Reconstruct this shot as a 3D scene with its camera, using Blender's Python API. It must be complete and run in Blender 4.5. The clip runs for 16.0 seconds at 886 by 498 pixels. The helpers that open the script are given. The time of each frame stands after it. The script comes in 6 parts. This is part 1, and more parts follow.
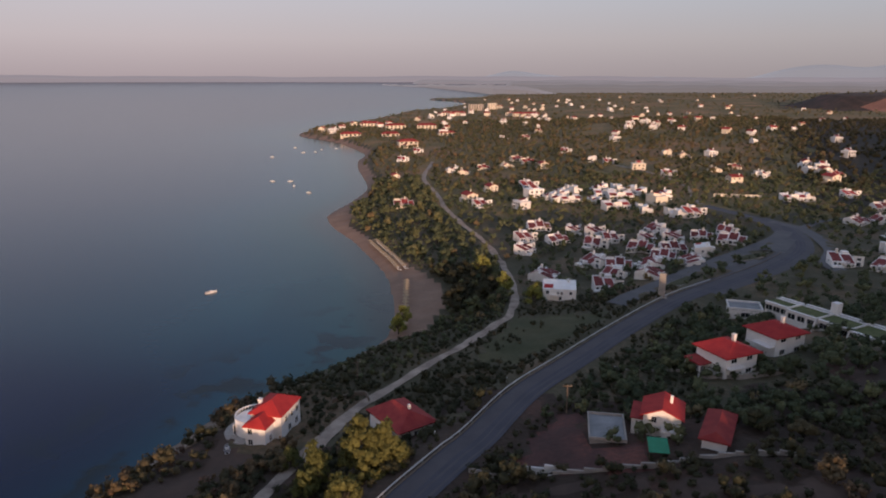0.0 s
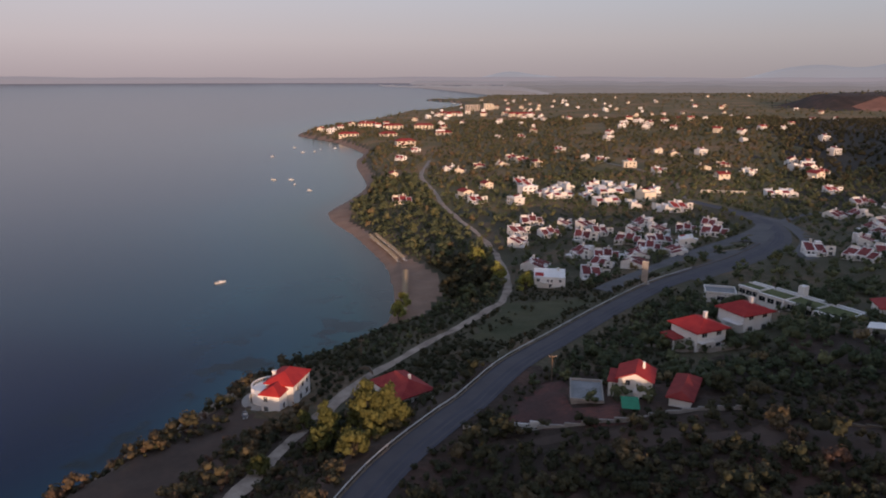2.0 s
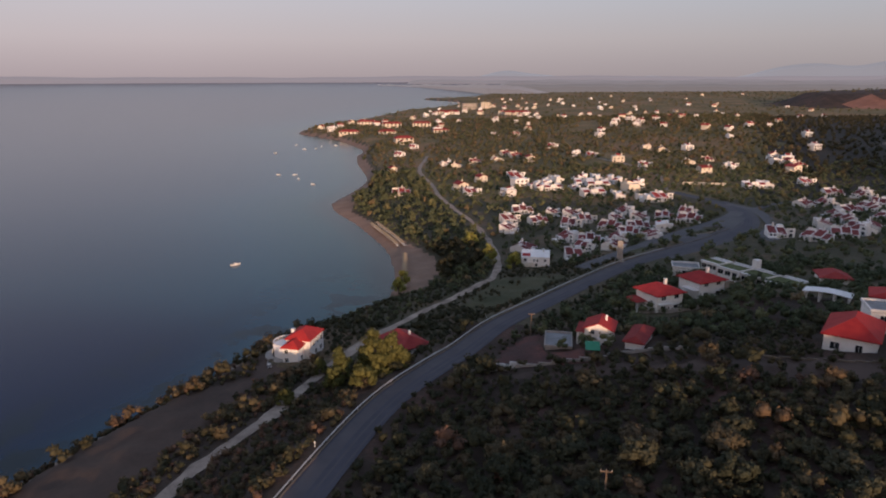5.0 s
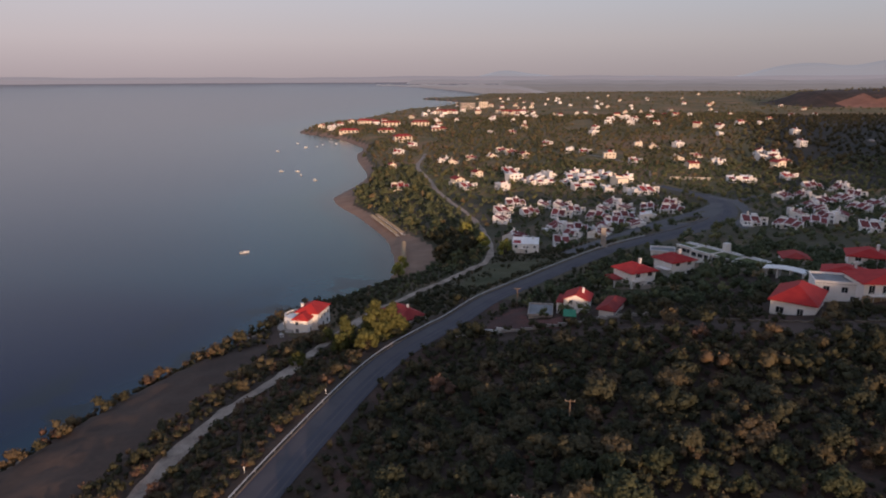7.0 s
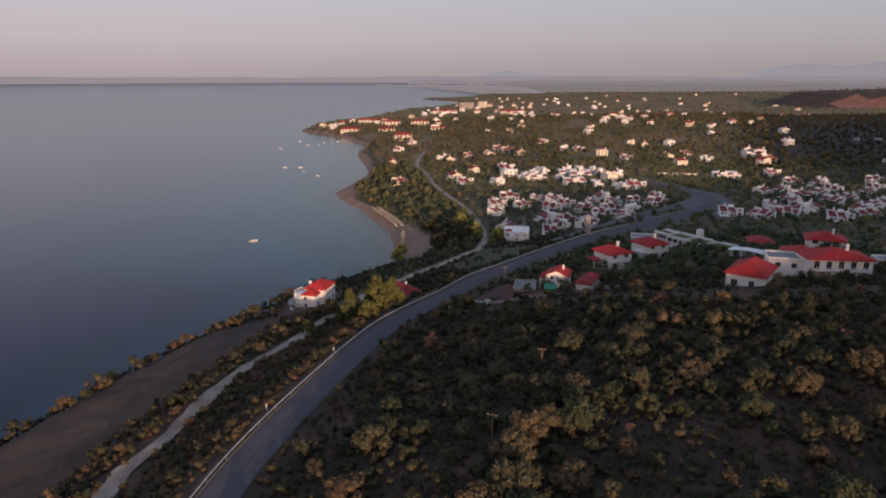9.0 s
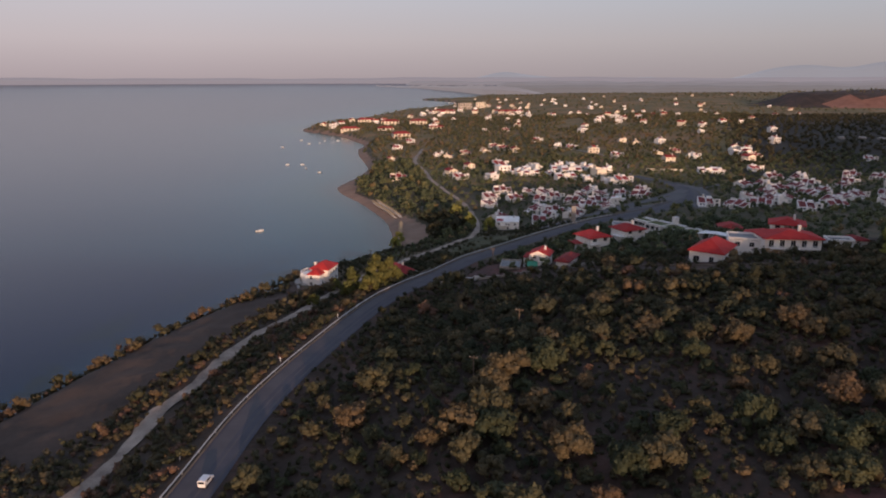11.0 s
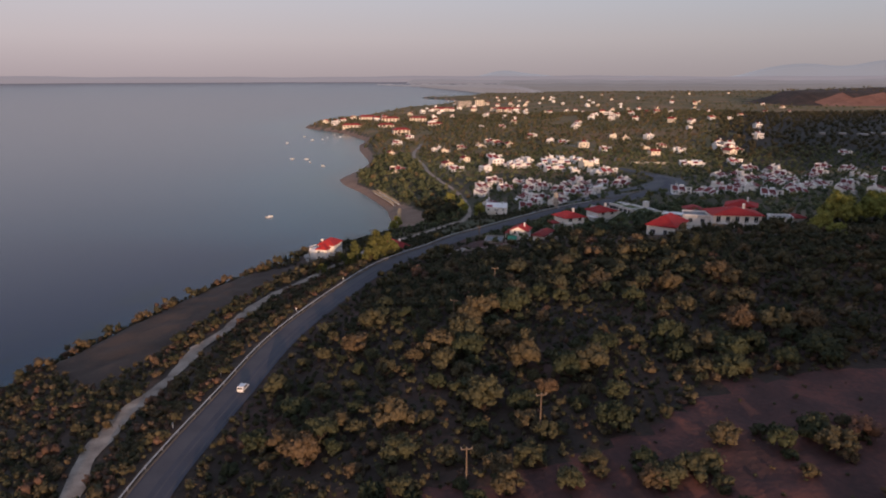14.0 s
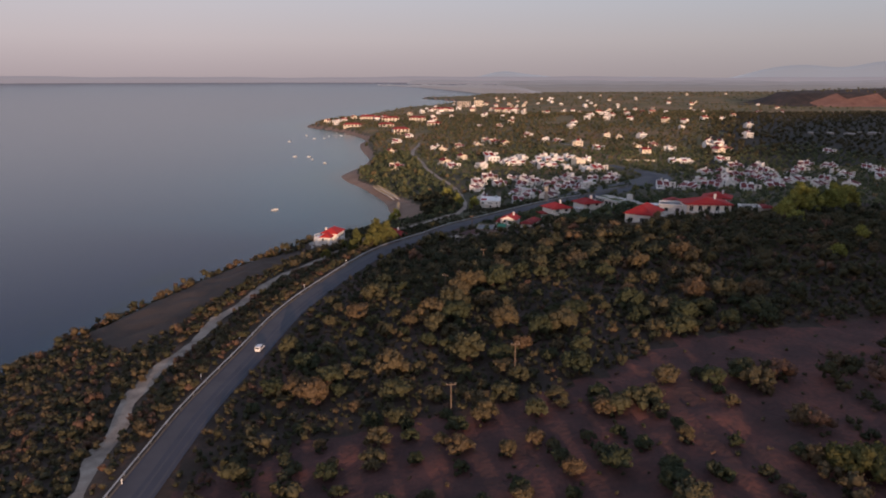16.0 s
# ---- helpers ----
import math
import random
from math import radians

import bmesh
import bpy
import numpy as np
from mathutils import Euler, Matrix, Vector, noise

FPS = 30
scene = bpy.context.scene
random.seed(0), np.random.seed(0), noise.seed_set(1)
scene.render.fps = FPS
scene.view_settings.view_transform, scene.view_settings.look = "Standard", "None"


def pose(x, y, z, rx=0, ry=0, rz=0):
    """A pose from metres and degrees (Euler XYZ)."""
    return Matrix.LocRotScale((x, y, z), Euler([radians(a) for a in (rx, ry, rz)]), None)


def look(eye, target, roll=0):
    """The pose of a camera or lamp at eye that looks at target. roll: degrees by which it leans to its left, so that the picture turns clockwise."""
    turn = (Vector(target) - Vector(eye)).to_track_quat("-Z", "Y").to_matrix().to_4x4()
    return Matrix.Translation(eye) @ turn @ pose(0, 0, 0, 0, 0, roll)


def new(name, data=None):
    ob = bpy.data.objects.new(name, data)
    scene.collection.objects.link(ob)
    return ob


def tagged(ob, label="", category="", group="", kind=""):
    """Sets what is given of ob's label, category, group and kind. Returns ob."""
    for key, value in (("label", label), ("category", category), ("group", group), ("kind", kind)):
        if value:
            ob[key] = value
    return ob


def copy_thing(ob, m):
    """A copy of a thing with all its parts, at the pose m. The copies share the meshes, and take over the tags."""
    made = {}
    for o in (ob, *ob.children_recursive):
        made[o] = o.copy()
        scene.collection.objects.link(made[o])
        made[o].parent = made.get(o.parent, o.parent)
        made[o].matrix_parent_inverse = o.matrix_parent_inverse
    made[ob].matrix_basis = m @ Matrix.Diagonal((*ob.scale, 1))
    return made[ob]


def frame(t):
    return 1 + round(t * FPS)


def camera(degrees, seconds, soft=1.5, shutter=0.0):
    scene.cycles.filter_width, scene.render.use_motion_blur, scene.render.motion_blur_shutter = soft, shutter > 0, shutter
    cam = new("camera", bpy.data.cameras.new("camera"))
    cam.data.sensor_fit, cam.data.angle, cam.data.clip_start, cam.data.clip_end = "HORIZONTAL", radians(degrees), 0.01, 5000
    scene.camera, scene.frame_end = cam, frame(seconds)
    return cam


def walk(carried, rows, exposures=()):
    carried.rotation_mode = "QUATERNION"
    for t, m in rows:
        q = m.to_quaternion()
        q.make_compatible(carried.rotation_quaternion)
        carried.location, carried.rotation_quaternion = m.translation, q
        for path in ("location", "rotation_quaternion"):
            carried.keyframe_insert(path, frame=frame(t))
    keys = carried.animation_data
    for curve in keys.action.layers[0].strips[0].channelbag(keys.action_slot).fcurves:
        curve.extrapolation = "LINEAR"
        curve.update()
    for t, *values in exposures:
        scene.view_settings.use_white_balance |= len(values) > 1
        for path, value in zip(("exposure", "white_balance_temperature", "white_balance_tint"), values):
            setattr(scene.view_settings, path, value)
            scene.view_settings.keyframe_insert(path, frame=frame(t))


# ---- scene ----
cam = camera(66.0, 16.0, 1.95)
PATH = [
    (0, (1.102, -6.583, 79.738), (1.226, -4.648, 79.248), 0.1),
    (0.5, (0.925, -10.136, 79.749), (1.05, -8.201, 79.26), 0.1),
    (1, (0.708, -13.749, 79.772), (0.836, -11.814, 79.283), 0.0),
    (1.5, (0.494, -17.517, 79.758), (0.623, -15.582, 79.269), 0.1),
    (2, (0.268, -21.447, 79.812), (0.4, -19.512, 79.324), 0.0),
    (2.5, (0.122, -25.611, 79.788), (0.255, -23.676, 79.299), 0.1),
    (3, (-0.075, -29.926, 79.841), (0.059, -27.992, 79.352), 0.1),
    (3.5, (-0.264, -34.327, 79.903), (-0.128, -32.392, 79.414), 0.0),
    (4, (-0.436, -38.668, 79.847), (-0.3, -36.733, 79.358), 0.0),
    (6.3, (-0.792, -60.716, 79.526), (-0.654, -58.782, 79.034), -0.3),
    (6.5, (-0.826, -62.806, 79.465), (-0.687, -60.872, 78.975), -0.2),
    (7, (-0.785, -67.926, 79.332), (-0.646, -65.992, 78.842), -0.2),
    (7.5, (-0.901, -73.165, 79.271), (-0.76, -71.232, 78.781), -0.1),
    (8, (-0.912, -78.539, 79.185), (-0.771, -76.605, 78.695), -0.1),
    (8.5, (-0.795, -83.861, 79.061), (-0.654, -81.927, 78.571), -0.1),
    (9, (-0.699, -89.361, 78.909), (-0.56, -87.427, 78.42), -0.1),
    (11.3, (-0.097, -114.028, 77.926), (0.044, -112.093, 77.44), -0.1),
    (11.5, (0.014, -116.173, 77.931), (0.154, -114.239, 77.443), -0.1),
    (12, (0.169, -121.507, 77.86), (0.309, -119.573, 77.372), -0.1),
    (12.5, (0.33, -127.0, 77.772), (0.47, -125.066, 77.284), -0.1),
    (13, (0.517, -132.419, 77.708), (0.655, -130.484, 77.22), -0.1),
    (13.5, (0.651, -137.865, 77.702), (0.789, -135.93, 77.214), -0.1),
    (14, (0.828, -143.205, 77.669), (0.966, -141.27, 77.179), -0.1),
    (14.5, (0.947, -148.41, 77.576), (1.086, -146.476, 77.087), -0.1),
    (15, (1.062, -153.601, 77.516), (1.2, -151.666, 77.027), -0.1),
    (15.5, (1.178, -158.767, 77.476), (1.316, -156.833, 76.988), -0.1),
    (16, (1.256, -164.019, 77.46), (1.394, -162.085, 76.972), -0.0),
]
walk(cam, [(t, look(e, g, r)) for t, e, g, r in PATH])

# ---- light ----
SUN_AZ, SUN_EL = radians(172), radians(6.5)
SUN_DIR = Vector((math.sin(SUN_AZ) * math.cos(SUN_EL), math.cos(SUN_AZ) * math.cos(SUN_EL), math.sin(SUN_EL)))
world = bpy.data.worlds.new("world")
scene.world = world
world.use_nodes = True
wn, wl = world.node_tree.nodes, world.node_tree.links
sky = wn.new("ShaderNodeTexSky")
sky.sky_type, sky.sun_disc = "NISHITA", False
sky.sun_elevation, sky.sun_rotation = SUN_EL, SUN_AZ
sky.altitude, sky.air_density, sky.dust_density, sky.ozone_density = 60, 1.0, 2.5, 1.0
# evening air: pale mauve towards the horizon, blue overhead
tc = wn.new("ShaderNodeTexCoord")
sep = wn.new("ShaderNodeSeparateXYZ")
wl.new(tc.outputs["Generated"], sep.inputs[0])
airs = []
for stops in (((0.0, (0.37, 0.305, 0.325)), (1.0, (0.17, 0.24, 0.40)), (0.05, (0.45, 0.388, 0.42)), (0.13, (0.455, 0.437, 0.5)), (0.4, (0.27, 0.32, 0.45))),
              ((0.0, (0.30, 0.26, 0.27)), (1.0, (0.17, 0.24, 0.40)), (0.05, (0.36, 0.328, 0.35)), (0.13, (0.37, 0.395, 0.465)), (0.4, (0.25, 0.31, 0.45)))):
    ramp = wn.new("ShaderNodeValToRGB")
    for k, (p, c) in enumerate(stops):
        el = ramp.color_ramp.elements[k] if k < 2 else ramp.color_ramp.elements.new(p)
        el.position, el.color = p, (*c, 1)
    wl.new(sep.outputs["Z"], ramp.inputs["Fac"])
    airs.append(ramp)
# pinker over the sea, bluer and dimmer over the hills
side_fac = wn.new("ShaderNodeMapRange")
side_fac.inputs["From Min"].default_value, side_fac.inputs["From Max"].default_value = -0.3, 0.55
wl.new(sep.outputs["X"], side_fac.inputs["Value"])
air = wn.new("ShaderNodeMix")
air.data_type = "RGBA"
wl.new(side_fac.outputs[0], air.inputs["Factor"])
wl.new(airs[0].outputs["Color"], air.inputs[6])
wl.new(airs[1].outputs["Color"], air.inputs[7])
# afterglow low round the setting sun
glow = wn.new("ShaderNodeValToRGB")
for k, (p, c) in enumerate(((0.0, (0.84, 0.5, 0.35)), (1.0, (0.17, 0.24, 0.40)), (0.12, (0.76, 0.5, 0.38)), (0.4, (0.34, 0.34, 0.41)))):
    el = glow.color_ramp.elements[k] if k < 2 else glow.color_ramp.elements.new(p)
    el.position, el.color = p, (*c, 1)
wl.new(sep.outputs["Z"], glow.inputs["Fac"])
south = wn.new("ShaderNodeMapRange")
south.inputs["From Min"].default_value, south.inputs["From Max"].default_value = 0.1, -0.75
wl.new(sep.outputs["Y"], south.inputs["Value"])
whole = wn.new("ShaderNodeMix")
whole.data_type = "RGBA"
wl.new(south.outputs[0], whole.inputs["Factor"])
wl.new(air.outputs[2], whole.inputs[6])
wl.new(glow.outputs["Color"], whole.inputs[7])
dim = wn.new("ShaderNodeMix")
dim.data_type, dim.blend_type = "RGBA", "ADD"
dim.inputs["Factor"].default_value = 0.014
wl.new(whole.outputs[2], dim.inputs[6])
wl.new(sky.outputs["Color"], dim.inputs[7])
wl.new(dim.outputs[2], wn["Background"].inputs["Color"])
wn["Background"].inputs["Strength"].default_value = 1.0
sun = new("sun", bpy.data.lights.new("sun", "SUN"))
sun.data.energy, sun.data.angle, sun.data.color = 3.7, radians(1.0), (1.0, 0.63, 0.43)
sun.matrix_world = look(SUN_DIR * 1000, (0, 0, 0))
scene.view_settings.exposure = 0.17

# ---- materials ----
def mat(name, c1, c2, scale=1.0, rough=0.9, fine=8.0, bump=0.0, metal=0.0, vary=0.0, island=0.0, spec=0.3, third=None, coord="Object"):
    """Two colours mixed by noise at two scales; vary and island: brightness change from object to object and from piece to piece."""
    m = bpy.data.materials.new(name)
    m.use_nodes = True
    n, l = m.node_tree.nodes, m.node_tree.links
    bsdf = n["Principled BSDF"]
    bsdf.inputs["Roughness"].default_value, bsdf.inputs["Metallic"].default_value = rough, metal
    bsdf.inputs["Specular IOR Level"].default_value = spec
    tc = n.new("ShaderNodeTexCoord")
    big, small = n.new("ShaderNodeTexNoise"), n.new("ShaderNodeTexNoise")
    for tex, s in ((big, scale), (small, scale * fine)):
        tex.inputs["Scale"].default_value, tex.inputs["Detail"].default_value = s, 6
        l.new(tc.outputs[coord], tex.inputs["Vector"])
    add = n.new("ShaderNodeMath")
    add.operation = "MULTIPLY_ADD"
    l.new(small.outputs["Fac"], add.inputs[0])
    add.inputs[1].default_value = 0.45
    l.new(big.outputs["Fac"], add.inputs[2])
    ramp = n.new("ShaderNodeValToRGB")
    e = ramp.color_ramp.elements
    e[0].position, e[0].color, e[1].position, e[1].color = 0.52, (*c1, 1), 0.93, (*c2, 1)
    if third:
        mid = e.new(0.74)
        mid.color = (*third, 1)
    l.new(add.outputs[0], ramp.inputs["Fac"])
    col = ramp.outputs["Color"]
    for amount, kind in ((vary, "object"), (island, "island")):
        if amount:
            src = n.new("ShaderNodeObjectInfo").outputs["Random"] if kind == "object" else n.new("ShaderNodeNewGeometry").outputs["Random Per Island"]
            rng = n.new("ShaderNodeMapRange")
            rng.inputs["To Min"].default_value, rng.inputs["To Max"].default_value = 1 - amount, 1 + amount
            l.new(src, rng.inputs["Value"])
            hsv = n.new("ShaderNodeHueSaturation")
            l.new(rng.outputs[0], hsv.inputs["Value"])
            l.new(col, hsv.inputs["Color"])
            col = hsv.outputs["Color"]
    l.new(col, bsdf.inputs["Base Color"])
    if bump:
        b = n.new("ShaderNodeBump")
        b.inputs["Strength"].default_value, b.inputs["Distance"].default_value = 0.6, bump
        l.new(small.outputs["Fac"], b.inputs["Height"])
        l.new(b.outputs[0], bsdf.inputs["Normal"])
    return m


def foliage(name, stops, island=0.24, by_island=False):
    """Leaves whose hue goes from plant to plant along the stops, with lighter and darker clumps."""
    m = bpy.data.materials.new(name)
    m.use_nodes = True
    n, l = m.node_tree.nodes, m.node_tree.links
    bsdf = n["Principled BSDF"]
    bsdf.inputs["Roughness"].default_value, bsdf.inputs["Specular IOR Level"].default_value = 0.75, 0.15
    ramp = n.new("ShaderNodeValToRGB")
    ramp.color_ramp.interpolation = "LINEAR"
    e = ramp.color_ramp.elements
    for k, (p, c) in enumerate(stops):
        el = e[k] if k < 2 else e.new(p)
        el.position, el.color = p, (1.46 * c[0], 1.36 * c[1], 1.34 * c[2], 1)
    if by_island:
        at = n.new("ShaderNodeAttribute")
        at.attribute_name = "plant"
        l.new(at.outputs["Fac"], ramp.inputs["Fac"])
    else:
        l.new(n.new("ShaderNodeObjectInfo").outputs["Random"], ramp.inputs["Fac"])
    tc, tex = n.new("ShaderNodeTexCoord"), n.new("ShaderNodeTexNoise")
    tex.inputs["Scale"].default_value, tex.inputs["Detail"].default_value = 2.2, 5
    l.new(tc.outputs["Object"], tex.inputs["Vector"])
    mul = n.new("ShaderNodeMath")
    mul.operation = "MULTIPLY_ADD"
    l.new(n.new("ShaderNodeNewGeometry").outputs["Random Per Island"], mul.inputs[0])
    mul.inputs[1].default_value = 2 * island
    l.new(tex.outputs["Fac"], mul.inputs[2])
    sub = n.new("ShaderNodeMath")
    sub.operation = "ADD"
    sub.inputs[1].default_value = 0.5 - island
    l.new(mul.outputs[0], sub.inputs[0])
    hsv = n.new("ShaderNodeHueSaturation")
    l.new(sub.outputs[0], hsv.inputs["Value"])
    l.new(ramp.outputs["Color"], hsv.inputs["Color"])
    l.new(hsv.outputs["Color"], bsdf.inputs["Base Color"])
    thin, both = n.new("ShaderNodeBsdfTranslucent"), n.new("ShaderNodeMixShader")
    l.new(hsv.outputs["Color"], thin.inputs["Color"])
    both.inputs["Fac"].default_value = 0.28
    l.new(bsdf.outputs[0], both.inputs[1])
    l.new(thin.outputs[0], both.inputs[2])
    l.new(both.outputs[0], n["Material Output"].inputs["Surface"])
    rough = n.new("ShaderNodeTexNoise")
    rough.inputs["Scale"].default_value, rough.inputs["Detail"].default_value = 7.0, 4
    l.new(tc.outputs["Object"], rough.inputs["Vector"])
    b = n.new("ShaderNodeBump")
    b.inputs["Strength"].default_value, b.inputs["Distance"].default_value = 0.8, 0.14
    l.new(rough.outputs["Fac"], b.inputs["Height"])
    l.new(b.outputs[0], bsdf.inputs["Normal"])
    return m


SCRUB = mat("scrub_ground", (0.043, 0.029, 0.02), (0.1, 0.053, 0.038), 0.06, fine=14, bump=0.6, third=(0.056, 0.037, 0.026))
BANK = mat("heath_ground", (0.058, 0.042, 0.03), (0.125, 0.075, 0.053), 0.1, fine=12, bump=0.4, third=(0.075, 0.052, 0.037))
VILLAGE = mat("village_ground", (0.07, 0.064, 0.036), (0.18, 0.122, 0.075), 0.05, fine=14, bump=0.5, third=(0.092, 0.078, 0.045))
# Ground colour darkened to stand for shade on the plain beyond the village.
SHADE_FLOOR = mat("shade_darkened_floor", (0.032, 0.028, 0.02), (0.06, 0.046, 0.031), 0.03, fine=14, bump=0.6)
SOIL = mat("red_soil", (0.06, 0.032, 0.028), (0.165, 0.063, 0.047), 0.13, fine=9, bump=0.35, third=(0.095, 0.044, 0.037))
DRY_STRIP = mat("dry_field", (0.063, 0.043, 0.033), (0.106, 0.069, 0.051), 0.08, fine=10, bump=0.06)
MEADOW = mat("meadow_grass", (0.05, 0.055, 0.024), (0.095, 0.085, 0.042), 0.07, fine=14, bump=0.12)
SAND = mat("beach_sand", (0.23, 0.145, 0.1), (0.32, 0.205, 0.14), 0.12, fine=12, bump=0.04)
SHINGLE = mat("shore_stones", (0.14, 0.105, 0.08), (0.26, 0.2, 0.15), 0.25, fine=10, bump=0.15)
SEABED = mat("seabed", (0.03, 0.04, 0.04), (0.1, 0.1, 0.08), 0.1)
PLAIN = mat("far_plain", (0.13, 0.108, 0.046), (0.34, 0.185, 0.095), 0.012, fine=32, bump=2.5, third=(0.185, 0.14, 0.06))
ASPHALT = mat("asphalt", (0.057, 0.055, 0.068), (0.08, 0.076, 0.09), 0.15, rough=0.8, fine=20, bump=0.01, spec=0.35)
ASPHALT_WORN = mat("asphalt_worn", (0.076, 0.068, 0.074), (0.1, 0.09, 0.094), 0.2, rough=0.75, fine=20)
APRON = mat("pale_asphalt", (0.1, 0.095, 0.097), (0.14, 0.13, 0.127), 0.15, rough=0.8, fine=18)
QUARRY = mat("quarry_rock", (0.19, 0.085, 0.055), (0.36, 0.17, 0.11), 0.01, fine=8)
STONE = mat("field_stone", (0.13, 0.105, 0.08), (0.21, 0.165, 0.125), 0.8, fine=7, bump=0.05)
TRACK = mat("gravel_track", (0.22, 0.168, 0.132), (0.46, 0.365, 0.285), 0.3, fine=12, bump=0.04)
CONCRETE = mat("concrete", (0.3, 0.27, 0.24), (0.42, 0.38, 0.34), 0.5, fine=8, bump=0.01)
WHITE = mat("white_render", (0.73, 0.7, 0.66), (0.85, 0.83, 0.8), 0.35, rough=0.85, fine=9, bump=0.004, vary=0.1)
CREAM = mat("cream_render", (0.64, 0.57, 0.46), (0.76, 0.69, 0.58), 0.35, rough=0.85, fine=9, bump=0.004, vary=0.1)
BROWN_WALL = mat("ochre_render", (0.32, 0.22, 0.13), (0.42, 0.3, 0.18), 0.5, fine=9)
TILES = mat("red_roof_tiles", (0.33, 0.02, 0.02), (0.44, 0.034, 0.028), 0.6, rough=0.75, fine=10, bump=0.02, vary=0.16)
TILES_OLD = mat("old_roof_tiles", (0.22, 0.026, 0.027), (0.33, 0.05, 0.042), 0.5, rough=0.85, fine=10, bump=0.02, vary=0.2)
# Red tiles again, with shade put into the base colour.
TILES_SHADE = mat("shade_darkened_tiles", (0.13, 0.032, 0.032), (0.21, 0.05, 0.046), 0.5, rough=0.85, fine=10, bump=0.02, vary=0.25)
GREEN_ROOF = mat("turf_roof", (0.07, 0.085, 0.03), (0.13, 0.14, 0.055), 0.4, fine=10, bump=0.05)
FLAT_ROOF = mat("grey_flat_roof", (0.2, 0.2, 0.2), (0.3, 0.3, 0.3), 0.4, fine=9)
GLASS = mat("window_glass", (0.015, 0.018, 0.022), (0.03, 0.034, 0.04), 0.6, rough=0.12, spec=0.6)
WOOD = mat("weathered_wood", (0.12, 0.085, 0.06), (0.2, 0.15, 0.11), 1.5, fine=9, bump=0.01)
BARK = mat("bark", (0.05, 0.04, 0.03), (0.11, 0.09, 0.07), 2.0, fine=8, bump=0.03)
STEEL = mat("galvanised_steel", (0.38, 0.37, 0.36), (0.52, 0.5, 0.48), 0.8, rough=0.45, metal=0.6)
PAINT_WHITE = mat("white_paint", (0.68, 0.68, 0.66), (0.8, 0.8, 0.78), 1.0, rough=0.4)
HULL = mat("boat_hull", (0.72, 0.72, 0.7), (0.8, 0.8, 0.78), 1.0, rough=0.3)
HULL_DARK = mat("boat_deck", (0.12, 0.12, 0.14), (0.25, 0.22, 0.2), 1.0, rough=0.5)
CAR_BODY = mat("car_paint", (0.7, 0.7, 0.7), (0.78, 0.78, 0.78), 1.0, rough=0.25)
RUBBER = mat("tyre_rubber", (0.02, 0.02, 0.02), (0.035, 0.035, 0.035), 3.0)
GREEN_CLOTH = mat("green_tarpaulin", (0.02, 0.17, 0.085), (0.03, 0.24, 0.13), 0.8, rough=0.6)
STRAW = mat("straw_thatch", (0.3, 0.22, 0.13), (0.44, 0.34, 0.22), 2.0, fine=8)
LEAF_OLIVE = foliage("olive_leaves", [(0.0, (0.036, 0.046, 0.027)), (0.35, (0.056, 0.068, 0.037)), (0.7, (0.083, 0.078, 0.046)), (0.9, (0.102, 0.085, 0.049)), (1.0, (0.108, 0.078, 0.049))])
LEAF_GROVE = foliage("grove_leaves", [(0.0, (0.036, 0.045, 0.029)), (0.5, (0.055, 0.062, 0.039)), (0.85, (0.08, 0.076, 0.046)), (1.0, (0.1, 0.08, 0.05))])
LEAF_FAR = foliage("far_wood_leaves", [(0.0, (0.05, 0.06, 0.034)), (0.4, (0.08, 0.086, 0.046)), (0.8, (0.108, 0.098, 0.052)), (1.0, (0.135, 0.1, 0.06))], island=0.2, by_island=True)
LEAF_SCRUB = foliage("scrub_leaves", [(0.0, (0.036, 0.041, 0.024)), (0.45, (0.05, 0.053, 0.03)), (0.68, (0.08, 0.073, 0.042)), (0.9, (0.103, 0.08, 0.047)), (1.0, (0.115, 0.074, 0.052))], by_island=True)
LEAF_WOOD = foliage("woodland_leaves", [(0.0, (0.05, 0.068, 0.039)), (0.5, (0.092, 0.11, 0.059)), (0.85, (0.138, 0.145, 0.068)), (1.0, (0.17, 0.135, 0.072))], island=0.25, by_island=True)
# Dark thicket leaves; on the far right woods they also carry painted shade.
LEAF_DARK = foliage("dark_wood_leaves", [(0.0, (0.032, 0.036, 0.021)), (1.0, (0.062, 0.058, 0.033))], island=0.25, by_island=True)
LEAF_YELLOW = foliage("yellowing_leaves", [(0.0, (0.15, 0.175, 0.05)), (1.0, (0.21, 0.215, 0.06))], island=0.3)
LEAF_PINE = foliage("pine_needles", [(0.0, (0.068, 0.083, 0.03)), (1.0, (0.094, 0.1, 0.034))], island=0.35)
LEAF_GREEN = foliage("garden_leaves", [(0.0, (0.03, 0.045, 0.02)), (0.7, (0.07, 0.08, 0.03)), (1.0, (0.12, 0.11, 0.04))])


